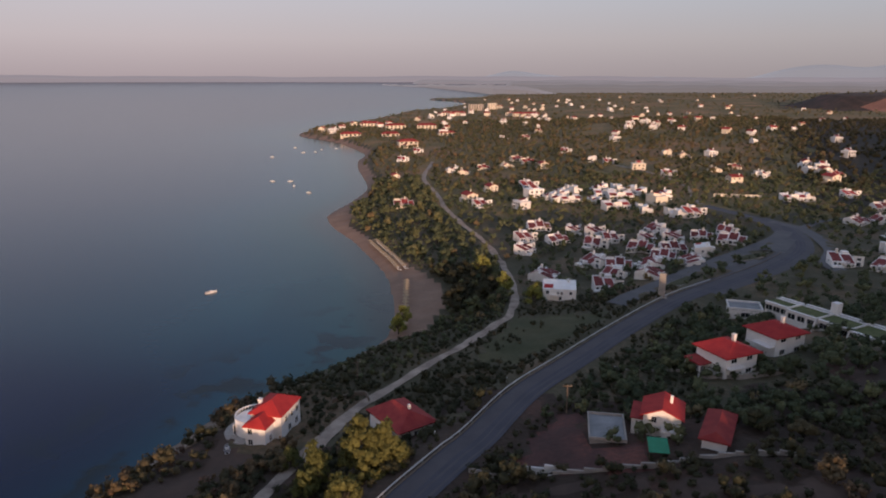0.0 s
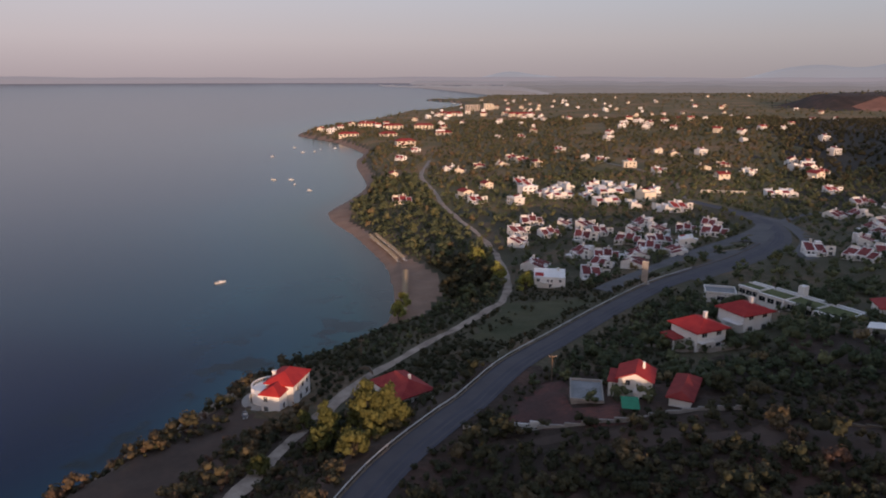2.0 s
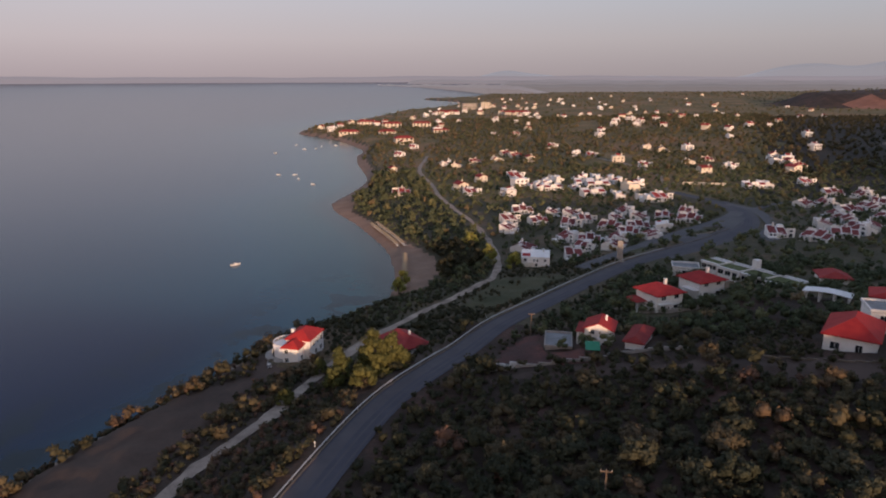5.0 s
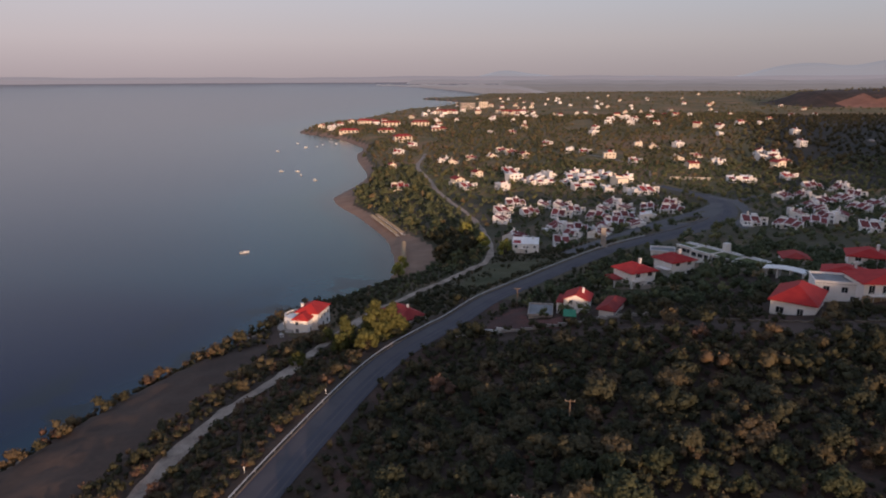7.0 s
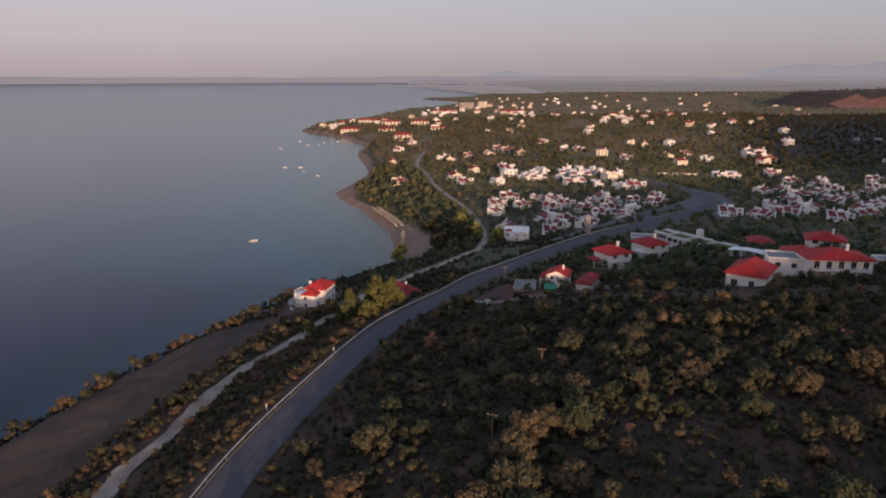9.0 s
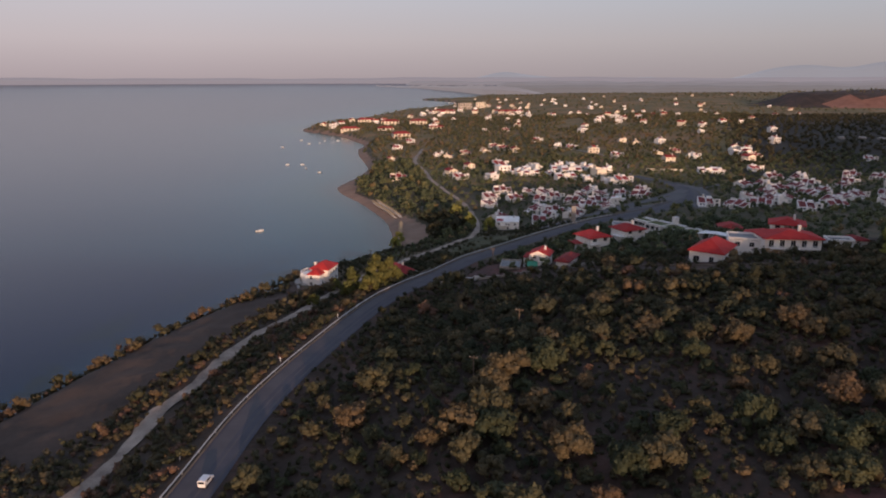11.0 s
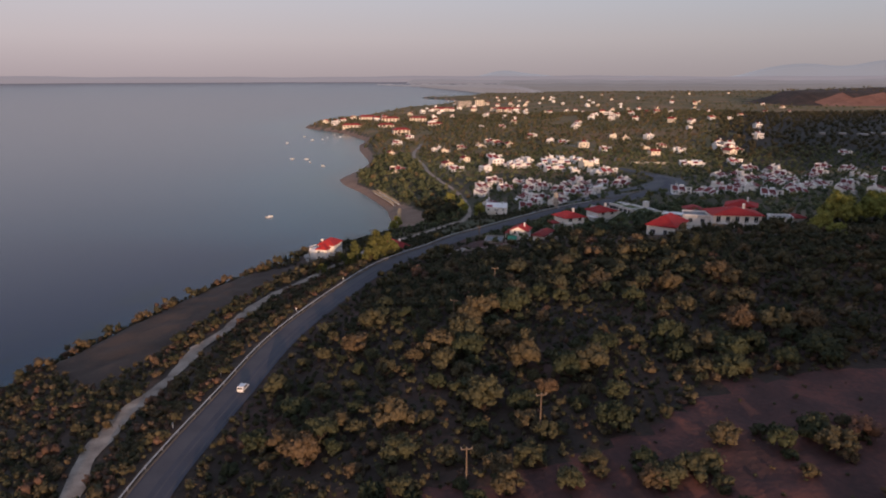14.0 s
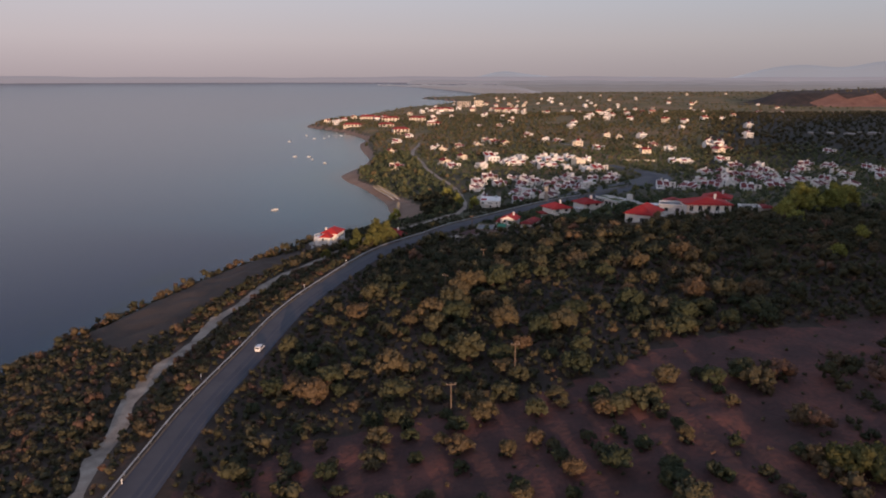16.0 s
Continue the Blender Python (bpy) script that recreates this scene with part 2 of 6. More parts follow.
def sea_material():
    m = bpy.data.materials.new("sea_water")
    m.use_nodes = True
    n, l = m.node_tree.nodes, m.node_tree.links
    bsdf = n["Principled BSDF"]
    bsdf.inputs["Roughness"].default_value, bsdf.inputs["IOR"].default_value = 0.2, 1.33
    bsdf.inputs["Specular IOR Level"].default_value = 0.31
    at = n.new("ShaderNodeAttribute")
    at.attribute_name = "shallow"
    tc, tex, weed = n.new("ShaderNodeTexCoord"), n.new("ShaderNodeTexNoise"), n.new("ShaderNodeTexNoise")
    weed.inputs["Scale"].default_value, weed.inputs["Detail"].default_value = 0.07, 5
    l.new(tc.outputs["Object"], weed.inputs["Vector"])
    ramp = n.new("ShaderNodeValToRGB")
    e = ramp.color_ramp.elements
    e[0].color, e[1].color = (0.0006, 0.006, 0.038, 1), (0.05, 0.055, 0.045, 1)
    e.new(0.45).color = (0.008, 0.066, 0.095, 1)
    e.new(0.8).color = (0.02, 0.08, 0.082, 1)
    l.new(at.outputs["Fac"], ramp.inputs["Fac"])
    # dark beds of sea grass near the shore
    spot = n.new("ShaderNodeMapRange")
    spot.inputs["From Min"].default_value, spot.inputs["From Max"].default_value = 0.52, 0.6
    l.new(weed.outputs["Fac"], spot.inputs["Value"])
    both = n.new("ShaderNodeMath")
    both.operation = "MULTIPLY"
    at2 = n.new("ShaderNodeAttribute")
    at2.attribute_name = "weed"
    l.new(at2.outputs["Fac"], both.inputs[0])
    l.new(spot.outputs[0], both.inputs[1])
    mix = n.new("ShaderNodeMix")
    mix.data_type = "RGBA"
    l.new(both.outputs[0], mix.inputs["Factor"])
    l.new(ramp.outputs["Color"], mix.inputs[6])
    mix.inputs[7].default_value = (0.008, 0.018, 0.022, 1)
    l.new(mix.outputs[2], bsdf.inputs["Base Color"])
    tex.inputs["Scale"].default_value, tex.inputs["Detail"].default_value = 0.35, 8
    l.new(tc.outputs["Object"], tex.inputs["Vector"])
    b = n.new("ShaderNodeBump")
    b.inputs["Strength"].default_value, b.inputs["Distance"].default_value = 0.2, 0.14
    l.new(tex.outputs["Fac"], b.inputs["Height"])
    l.new(b.outputs[0], bsdf.inputs["Normal"])
    return m


SEA = sea_material()

# ---- the lie of the land ----
COAST = [(-150, -5000), (-140, -600), (-128, -200), (-118, -80), (-109, -15), (-98, 30), (-84, 66), (-72, 94), (-60, 114), (-50, 134),
         (-42, 152), (-33, 161), (-23, 170), (-11, 184), (-4, 196), (-2, 215), (-3, 241), (-6, 267), (-14, 296), (-24, 329),
         (-35, 356), (-41, 380), (-41, 398), (-33, 429), (-24, 477), (-25, 517), (-36, 600), (-39, 663), (-35, 712), (-49, 770),
         (-73, 845), (-106, 901), (-137, 955), (-136, 1030), (-105, 1150), (-40, 1350), (8, 1560), (30, 1640), (110, 1760), (205, 2080), (165, 2300), (100, 2430), (150, 2520), (300, 2640),
         (410, 3000), (520, 3400), (800, 4200), (1300, 5200)]
ROAD = [(-44, -260), (-43, -160), (-41, -90), (-38, -51), (-36, -35), (-32, -13), (-27, 13), (-17.5, 42), (-4, 77), (9, 98), (15, 106), (27, 125), (42, 142),
        (62, 164), (86, 188), (110, 206), (138, 227), (160, 250), (173, 281), (175, 303), (171, 326), (166, 348)]
LANE = [(-40, -160), (-46, -90), (-51.5, -47), (-54.6, -27), (-54, -8), (-51, 9), (-47.3, 28), (-43, 45), (-39.4, 58), (-34, 71), (-27.3, 84), (-23.6, 95), (-20.4, 104), (-15, 119), (-9, 132), (0, 145),
        (11, 160), (26, 180), (36, 199), (41, 220), (43, 240), (43, 265), (40, 300), (34, 332), (27, 380), (25, 422), (19, 496), (30, 589)]


def resample(pts, step):
    """A polyline smoothed by a Catmull-Rom curve and cut at even steps."""
    p = np.array(pts, float)
    p = np.vstack([2 * p[0] - p[1], p, 2 * p[-1] - p[-2]])
    out = []
    for i in range(1, len(p) - 2):
        a, b, c, d = p[i - 1:i + 3]
        n = max(2, int(np.hypot(*(c - b)) / step))
        t = (np.arange(n) / n)[:, None]
        out.append(0.5 * (2 * b + (c - a) * t + (2 * a - 5 * b + 4 * c - d) * t * t + (3 * b - a - 3 * c + d) * t ** 3))
    out.append(p[-2:-1])
    return np.vstack(out)


def to_line(x, y, line):
    """Distance to a polyline, its signed side (right of the way is positive) and the nearest index."""
    x, y = np.asarray(x, float), np.asarray(y, float)
    fx, fy = x.ravel(), y.ravel()
    a, b = line[:-1], line[1:]
    ab = b - a
    l2 = (ab ** 2).sum(1)
    dist, side, idx = np.empty(fx.size), np.empty(fx.size), np.empty(fx.size)
    for s in range(0, fx.size, 6000):
        px, py = fx[s:s + 6000, None], fy[s:s + 6000, None]
        u = np.clip(((px - a[:, 0]) * ab[:, 0] + (py - a[:, 1]) * ab[:, 1]) / l2, 0, 1)
        dx, dy = px - a[:, 0] - u * ab[:, 0], py - a[:, 1] - u * ab[:, 1]
        d2 = dx * dx + dy * dy
        k = d2.argmin(1)
        r = np.arange(len(k))
        dist[s:s + 6000] = np.sqrt(d2[r, k])
        side[s:s + 6000] = np.where(ab[k, 0] * dy[r, k] - ab[k, 1] * dx[r, k] < 0, 1, -1)
        idx[s:s + 6000] = k + u[r, k]
    return dist.reshape(x.shape), side.reshape(x.shape), idx.reshape(x.shape)


def smooth(a, b, v):
    t = np.clip((v - a) / (b - a), 0, 1)
    return t * t * (3 - 2 * t)


COAST_LINE, ROAD_LINE, LANE_LINE = resample(COAST, 14), resample(ROAD, 3), resample(LANE, 3)
HILLS = [(-10, -40, 60, 2.8), (60, -40, 60, 5.8), (45, 45, 50, 4.9), (110, 40, 60, 11.3), (-20, 60, 50, 3.8), (30, 105, 30, 3.9), (110, 120, 45, 4.4), (170, 230, 60, 3.6), (120, 200, 40, 2.3), (60, 150, 35, 2.8), (40, 250, 60, -2.8), (10, 10, 35, 4.2), (60, 80, 30, 3.7), (170, 330, 60, 2.1), (220, 90, 110, 7.4), (150, 470, 90, 5.0), (270, 450, 140, -1.4), (350, 850, 300, 11.2), (900, 600, 500, 12.7), (400, 150, 200, 4.1), (30, -150, 110, 6.5), (-70, 30, 60, 0.2), (300, -150, 250, 29.7), (1500, 0, 900, 20.2), (1500, 2000, 900, 17.9)]  # x, y, reach, height


def upland(x, y):
    z = 4.0 + 0.0 * x
    for hx, hy, reach, h in HILLS:
        z = z + h * np.exp(-((x - hx) ** 2 + (y - hy) ** 2) / reach ** 2)
    # the ridge behind, whose shade falls over the near slopes
    crest = np.interp(x, [0, 40, 75, 115, 150, 200, 300, 400, 520, 620, 900], [0, 12, 34, 52, 64, 69, 69, 72, 108, 130, 150])
    # flat-topped quarry hill on the plain
    mesa = 27 * (1 - smooth(0.84, 1.0, np.hypot((x - 1230) / 330, (y - 1480) / 220)))
    mesa = mesa + 5 * (1 - smooth(0.3, 1.0, np.hypot((x - 1330) / 260, (y - 1520) / 160)))
    return z + mesa + crest * np.exp(-((y + 360) / 70.0) ** 2)


def far_lift(x, y):
    r = np.hypot(x, y)
    return 50 * (np.clip(r - 2500, 0, 2200) / 2300) ** 2


def raw_ground(x, y):
    d, side, _ = to_line(x, y, COAST_LINE)
    d = d * side
    wide = 14 + 36 * smooth(175, 205, y) * (1 - smooth(420, 480, y)) + 6 * smooth(480, 520, y)
    low = 1.2 * smooth(0, 6, d) + smooth(2, 2 + wide, d) * (np.maximum(upland(x, y), 2) - 1.2)
    return np.where(d > 0, low, np.maximum(-5, 0.16 * d - 0.25)) + far_lift(x, y) * (d > 0) - 3 * (far_lift(x, y) > 0) * (d < 0)


def running_mean(v, n):
    k = np.pad(v, (n, n), mode="edge")
    return np.convolve(k, np.ones(2 * n + 1) / (2 * n + 1), mode="valid")


def level_lines():
    global ROAD_Z, LANE_Z
    ROAD_Z = running_mean(np.interp(ROAD_LINE[:, 1], [-260, -51, -5, 32, 77, 106, 142, 206, 281, 342], [13, 15, 15.4, 16.3, 15.8, 15, 14, 13, 13.6, 12]), 7)
    LANE_Z = running_mean(raw_ground(LANE_LINE[:, 0], LANE_LINE[:, 1]), 5)


def ground(x, y):
    """Height of the ground, levelled across the road and the lane."""
    x, y = np.asarray(x, float), np.asarray(y, float)
    z = raw_ground(x, y)
    for line, zs, half, out in ((LANE_LINE, LANE_Z, 2.5, 6.0), (ROAD_LINE, ROAD_Z, 6.0, 14.0)):
        d, _, i = to_line(x, y, line)
        w = 1 - smooth(half, out, d)
        z = z * (1 - w) + np.interp(i, np.arange(len(zs)), zs) * w
    return z
# ---- building tools ----
def part(name, bm, material, parent=None, label="", m=None):
    """Links a bmesh as one mesh object under a thing or a part."""
    me = bpy.data.meshes.new(name)
    bm.to_mesh(me)
    bm.free()
    me.materials.append(material)
    ob = new(name, me)
    if parent:
        ob.parent = parent
    if m:
        ob.matrix_basis = m
    if label:
        ob["label"] = label
    return ob


def thing(name, at, label, category, group="", kind="", rz=0.0):
    ob = new(name)
    ob.empty_display_size = 0.5
    ob.matrix_basis = pose(*at, 0, 0, rz)
    return tagged(ob, label, category, group, kind)


def box(bm, x0, x1, y0, y1, z0, z1):
    return wedge(bm, x0, x1, y0, y1, z0, z1, z1)


def wedge(bm, x0, x1, y0, y1, z0, za, zb):
    """A block whose top slopes from za at y0 to zb at y1."""
    v = [bm.verts.new(p) for p in ((x0, y0, z0), (x1, y0, z0), (x1, y1, z0), (x0, y1, z0), (x0, y0, za), (x1, y0, za), (x1, y1, zb), (x0, y1, zb))]
    for f in ((3, 2, 1, 0), (4, 5, 6, 7), (0, 1, 5, 4), (1, 2, 6, 5), (2, 3, 7, 6), (3, 0, 4, 7)):
        bm.faces.new([v[i] for i in f])


def slab(bm, x0, x1, y0, y1, za, zb, t):
    """A sloping slab of thickness t whose top goes from za at y0 to zb at y1."""
    v = [bm.verts.new(p) for p in ((x0, y0, za - t), (x1, y0, za - t), (x1, y1, zb - t), (x0, y1, zb - t), (x0, y0, za), (x1, y0, za), (x1, y1, zb), (x0, y1, zb))]
    for f in ((3, 2, 1, 0), (4, 5, 6, 7), (0, 1, 5, 4), (1, 2, 6, 5), (2, 3, 7, 6), (3, 0, 4, 7)):
        bm.faces.new([v[i] for i in f])


def cyl(bm, x, y, z0, z1, r, n=10, r2=None, a0=0.0, a1=360.0):
    r2 = r if r2 is None else r2
    ang = [radians(a0 + (a1 - a0) * i / n) for i in range(n if a1 - a0 >= 360 else n + 1)]
    lo = [bm.verts.new((x + r * math.cos(a), y + r * math.sin(a), z0)) for a in ang]
    hi = [bm.verts.new((x + r2 * math.cos(a), y + r2 * math.sin(a), z1)) for a in ang]
    k = len(ang)
    for i in range(k):
        j = (i + 1) % k
        bm.faces.new((lo[i], lo[j], hi[j], hi[i]))
    bm.faces.new(lo[::-1])
    bm.faces.new(hi)


def hip(bm, x0, x1, y0, y1, z, h, inset, t=0.22):
    """A roof with its ridge along y; inset: how far the ridge's ends stand in from the eaves (0: gables)."""
    xm = (x0 + x1) / 2
    for dz, up in ((-t, False), (0, True)):
        p = [(x0, y0, z + dz), (x1, y0, z + dz), (x1, y1, z + dz), (x0, y1, z + dz), (xm, y0 + inset, z + h + dz), (xm, y1 - inset, z + h + dz)]
        v = [bm.verts.new(q) for q in p]
        for f in ((1, 2, 5, 4), (3, 0, 4, 5), (0, 1, 4), (2, 3, 5)):
            if inset == 0 and len(f) == 3:
                continue
            bm.faces.new([v[i] for i in (f if up else f[::-1])])
        if up:
            hi = v
        else:
            lo = v
    loop = [(0, 1), (1, 2), (2, 3), (3, 0)] if inset else [(1, 2), (3, 0), (0, 4), (4, 1), (2, 5), (5, 3)]
    for a, b in loop:
        bm.faces.new((lo[a], lo[b], hi[b], hi[a]))


def gable_walls(bm, x0, x1, y0, y1, z0, z, h):
    """A block with gables on the y ends."""
    xm = (x0 + x1) / 2
    v = [bm.verts.new(p) for p in ((x0, y0, z0), (x1, y0, z0), (x1, y1, z0), (x0, y1, z0), (x0, y0, z), (x1, y0, z), (x1, y1, z), (x0, y1, z), (xm, y0, z + h), (xm, y1, z + h))]
    for f in ((3, 2, 1, 0), (0, 1, 5, 8, 4), (2, 3, 7, 9, 6), (1, 2, 6, 5), (3, 0, 4, 7), (4, 8, 9, 7), (5, 6, 9, 8)):
        bm.faces.new([v[i] for i in f])


def window(parent, x, y, z, w, h, side, glass=None, frame_mat=None):
    """A window in a wall facing side ('s', 'n', 'e', 'w'): a frame, with a sill, and a pane set back in it."""
    bm = bmesh.new()
    t, d = 0.09, 0.07
    for a, b, c, e in ((-w / 2 - t, w / 2 + t, h, h + t), (-w / 2 - 0.15, w / 2 + 0.15, -t, 0), (-w / 2 - t, -w / 2, 0, h), (w / 2, w / 2 + t, 0, h), (-0.03, 0.03, 0, h)):
        box(bm, a, b, -d, 0.02, c, e)
    rz = {"s": 0, "e": 90, "n": 180, "w": 270}[side]
    win = part("window", bm, frame_mat or PAINT_WHITE, parent, m=pose(x, y, z, 0, 0, rz))
    bm = bmesh.new()
    box(bm, -w / 2, w / 2, -0.03, 0.01, 0, h)
    part("pane", bm, glass or GLASS, win)
    return win


def gz(x, y):
    return float(ground(np.array([x]), np.array([y]))[0])


def strip(line, z, lo, hi, up, i0=0, i1=None, wave=0.0, seed=0):
    """Vertices and quads of a ribbon along a line between the offsets lo and hi (right is positive)."""
    p = line[i0:i1]
    zz = z[i0:i1]
    tang = np.gradient(p, axis=0)
    tang /= np.linalg.norm(tang, axis=1)[:, None]
    right = np.stack([tang[:, 1], -tang[:, 0]], 1)
    rng = np.random.RandomState(seed)
    jl, jh = (running_mean(rng.randn(len(p)), 1) * wave for _ in range(2))
    a, b = p + right * (lo + jl)[:, None], p + right * (hi + jh)[:, None]
    verts = np.empty((2 * len(p), 3))
    verts[0::2, :2], verts[1::2, :2] = a, b
    verts[0::2, 2] = verts[1::2, 2] = zz + up
    faces = [(2 * i, 2 * i + 1, 2 * i + 3, 2 * i + 2) for i in range(len(p) - 1)]
    return verts, faces


def from_arrays(name, verts, faces, material, parent=None):
    me = bpy.data.meshes.new(name)
    me.from_pydata([tuple(v) for v in verts], [], [tuple(f) for f in faces])
    me.materials.append(material)
    ob = new(name, me)
    if parent:
        ob.parent = parent
    return ob


level_lines()


# ---- ground and sea ----
def spaced(lo, hi, step, end_lo, end_hi, grow=1.12):
    mid = list(np.arange(lo, hi + 0.1, step))
    left, right, s = [], [], step
    v = lo
    while v > end_lo:
        s *= grow
        v -= s
        left.append(v)
    v, s = hi, step
    while v < end_hi:
        s *= grow
        v += s
        right.append(v)
    return np.array(left[::-1] + mid + right)


def inside(x, y, poly):
    hit = np.zeros(x.shape, bool)
    for (x0, y0), (x1, y1) in zip(poly, poly[1:] + poly[:1]):
        hit ^= ((y0 > y) != (y1 > y)) & (x < (x1 - x0) * (y - y0) / (y1 - y0 + 1e-9) + x0)
    return hit


FIELD_NEAR = [(18.5, 93), (21.5, 99.6), (31.9, 115.5), (36.5, 110), (34, 100.5), (33.6, 96), (30, 88.5)]
FIELD_WALLED = [(30.5, 88.3), (33.5, 96.3), (40, 96.5), (42.5, 92), (40, 86.5)]
ORCHARD = [(-32, -64), (-13, -58), (10, -56), (30, -53.5), (43, -47), (57, -38), (97, -33.5), (260, -20), (260, -330), (-34, -330)]
SHORE_FIELD = [(-87, 22), (-77, 54), (-69, 74), (-60, 90), (-46, 104), (-36, 112), (-32, 116), (-36, 100), (-42, 80), (-49, 58), (-56, 38), (-62, 15), (-70, 5)]
TERRACE = [(16, 89), (30, 84.5), (43, 81), (58, 76), (71, 74.5), (87, 67), (102, 63), (130, 60), (128, 52), (98, 52), (82, 57), (66, 62), (55, 71), (41, 77.5), (28, 82), (15, 86)]
YARD = [(-38, 112), (-36, 128), (-30, 116), (-27, 112), (-31, 106)]
MEADOWS = [(36, 193), (65, 190), (60, 176), (45, 163), (28, 151), (20, 155)]


def wobble(x, y, size, seed):
    rng = np.random.RandomState(seed)
    z = 0 * x
    for k in range(6):
        a, f, p = rng.uniform(0, 6.28), rng.uniform(0.5, 2.2) / size, rng.uniform(0, 6.28)
        z = z + np.sin((x * np.cos(a) + y * np.sin(a)) * f * 6.28 + p)
    return z / 3.0


def build_ground():
    xs = spaced(-130, 280, 2.4, -1800, 5200, 1.09)
    ys = spaced(-180, 460, 2.4, -1800, 5200, 1.045)
    X, Y = np.meshgrid(xs, ys)
    Z = ground(X, Y)
    d, side, _ = to_line(X, Y, COAST_LINE)
    d = d * side
    near = np.exp(-(np.maximum(0, np.hypot(X, Y) - 500) / 300) ** 2)
    dr = np.minimum(to_line(X, Y, ROAD_LINE)[0] - 5, to_line(X, Y, LANE_LINE)[0] - 2.5)
    Z = Z + near * (0.35 * wobble(X, Y, 9, 1) + 0.2 * wobble(X, Y, 4, 2)) * smooth(1, 6, dr) * smooth(3, 12, d)
    nx, ny = len(xs), len(ys)
    idx = np.arange(nx * ny).reshape(ny, nx)
    quads = np.stack([idx[:-1, :-1], idx[:-1, 1:], idx[1:, 1:], idx[1:, :-1]], -1).reshape(-1, 4)
    me = bpy.data.meshes.new("ground")
    me.from_pydata(np.stack([X, Y, Z], -1).reshape(-1, 3).tolist(), [], quads.tolist())
    slots = [SCRUB, SOIL, DRY_STRIP, MEADOW, SAND, SHINGLE, SEABED, PLAIN, QUARRY, VILLAGE, SHADE_FLOOR, BANK]
    for m in slots:
        me.materials.append(m)
    cx, cy = X.ravel()[quads].mean(1), Y.ravel()[quads].mean(1)
    cd = d.ravel()[quads].mean(1)
    wx, wy = cx + 1.6 * wobble(cx, cy, 11, 5), cy + 1.6 * wobble(cx, cy, 11, 6)
    k = np.zeros(len(quads), int)
    k[(cy > 118 + 12 * wobble(cx, cy, 40, 12)) & (cd > 9)] = 9
    k[(cy + 0.25 * cx + 25 * wobble(cx, cy, 60, 8) > 370) & (cd > 14)] = 7
    # Ridge shade right of the village, painted as darker ground.
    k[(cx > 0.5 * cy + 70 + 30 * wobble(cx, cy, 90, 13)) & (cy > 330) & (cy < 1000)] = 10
    k[(to_line(cx, cy, ROAD_LINE)[1] < 0) & (cy < 112) & (cy > -300) & (cd > 6)] = 11
    for poly, slot in ((ORCHARD, 1), (TERRACE, 2), (FIELD_NEAR, 1), (FIELD_WALLED, 1), (SHORE_FIELD, 2), (YARD, 2), (MEADOWS, 3)):
        k[inside(wx, wy, poly)] = slot
    k[(cd < 9) & (cd > -1) & (cy < 200)] = 5
    k[(cd < 9) & (cd > -1) & (cy > 410)] = 4
    beach = 8 + 12 * np.exp(-((cy - 235) / 38) ** 2) + 6 * np.exp(-((cy - 385) / 18) ** 2)
    k[(cd < beach) & (cd > -1) & (cy > 192) & (cy < 410)] = 4
    hill = np.hypot((cx - 1230) / 345, (cy - 1480) / 230)
    k[hill < 1.05] = 0
    k[(hill < 1.05) & (hill > 0.86) & (cy < 1400) & (cx > 980 + 30 * wobble(cx, cy, 70, 21))] = 8
    k[cd < -1] = 6
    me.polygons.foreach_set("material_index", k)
    me.polygons.foreach_set("use_smooth", np.ones(len(k), bool))
    return tagged(new("ground", me), "dry scrub ground with brown soil fields and beach", "ground", kind="structure")


build_ground()


def build_sea():
    xs = np.unique(np.concatenate([np.arange(-6000, -600, 250), np.arange(-600, 160, 8), np.arange(160, 1300, 80)]))
    ys = np.unique(np.concatenate([np.arange(-1800, -200, 160), np.arange(-200, 1100, 9), np.arange(1100, 5200, 110)]))
    X, Y = np.meshgrid(xs, ys)
    d, side, _ = to_line(X, Y, COAST_LINE)
    d = d * side
    Z = far_lift(X, Y)
    idx = np.arange(X.size).reshape(X.shape)
    quads = np.stack([idx[:-1, :-1], idx[:-1, 1:], idx[1:, 1:], idx[1:, :-1]], -1).reshape(-1, 4)
    keep = d.ravel()[quads].min(1) < 12
    keep &= np.hypot(X, Y).ravel()[quads].max(1) < 5200
    me = bpy.data.meshes.new("sea")
    me.from_pydata(np.stack([X, Y, Z], -1).reshape(-1, 3).tolist(), [], quads[keep].tolist())
    me.materials.append(SEA)
    for name, v in (("shallow", np.exp(np.minimum(0, d + 2) / (9 + 64 * smooth(150, 240, Y))) * (0.3 + 0.7 * smooth(110, 215, Y))), ("weed", smooth(-38, -12, d) * smooth(0, -6, d) * (1 - smooth(170, 260, Y)))):
        at = me.attributes.new(name, "FLOAT", "POINT")
        at.data.foreach_set("value", v.ravel().astype(np.float32))
    return tagged(new("sea", me), "calm blue sea reflecting the evening sky", "sea", kind="structure")


build_sea()


# Distance haze painted as one flat self-lit colour; no air lies between.
def painted_haze(colour):
    m = bpy.data.materials.new("self_lit_haze")
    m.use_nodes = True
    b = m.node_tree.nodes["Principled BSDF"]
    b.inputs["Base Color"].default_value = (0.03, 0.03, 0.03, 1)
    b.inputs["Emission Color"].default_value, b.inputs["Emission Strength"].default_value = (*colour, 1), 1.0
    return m


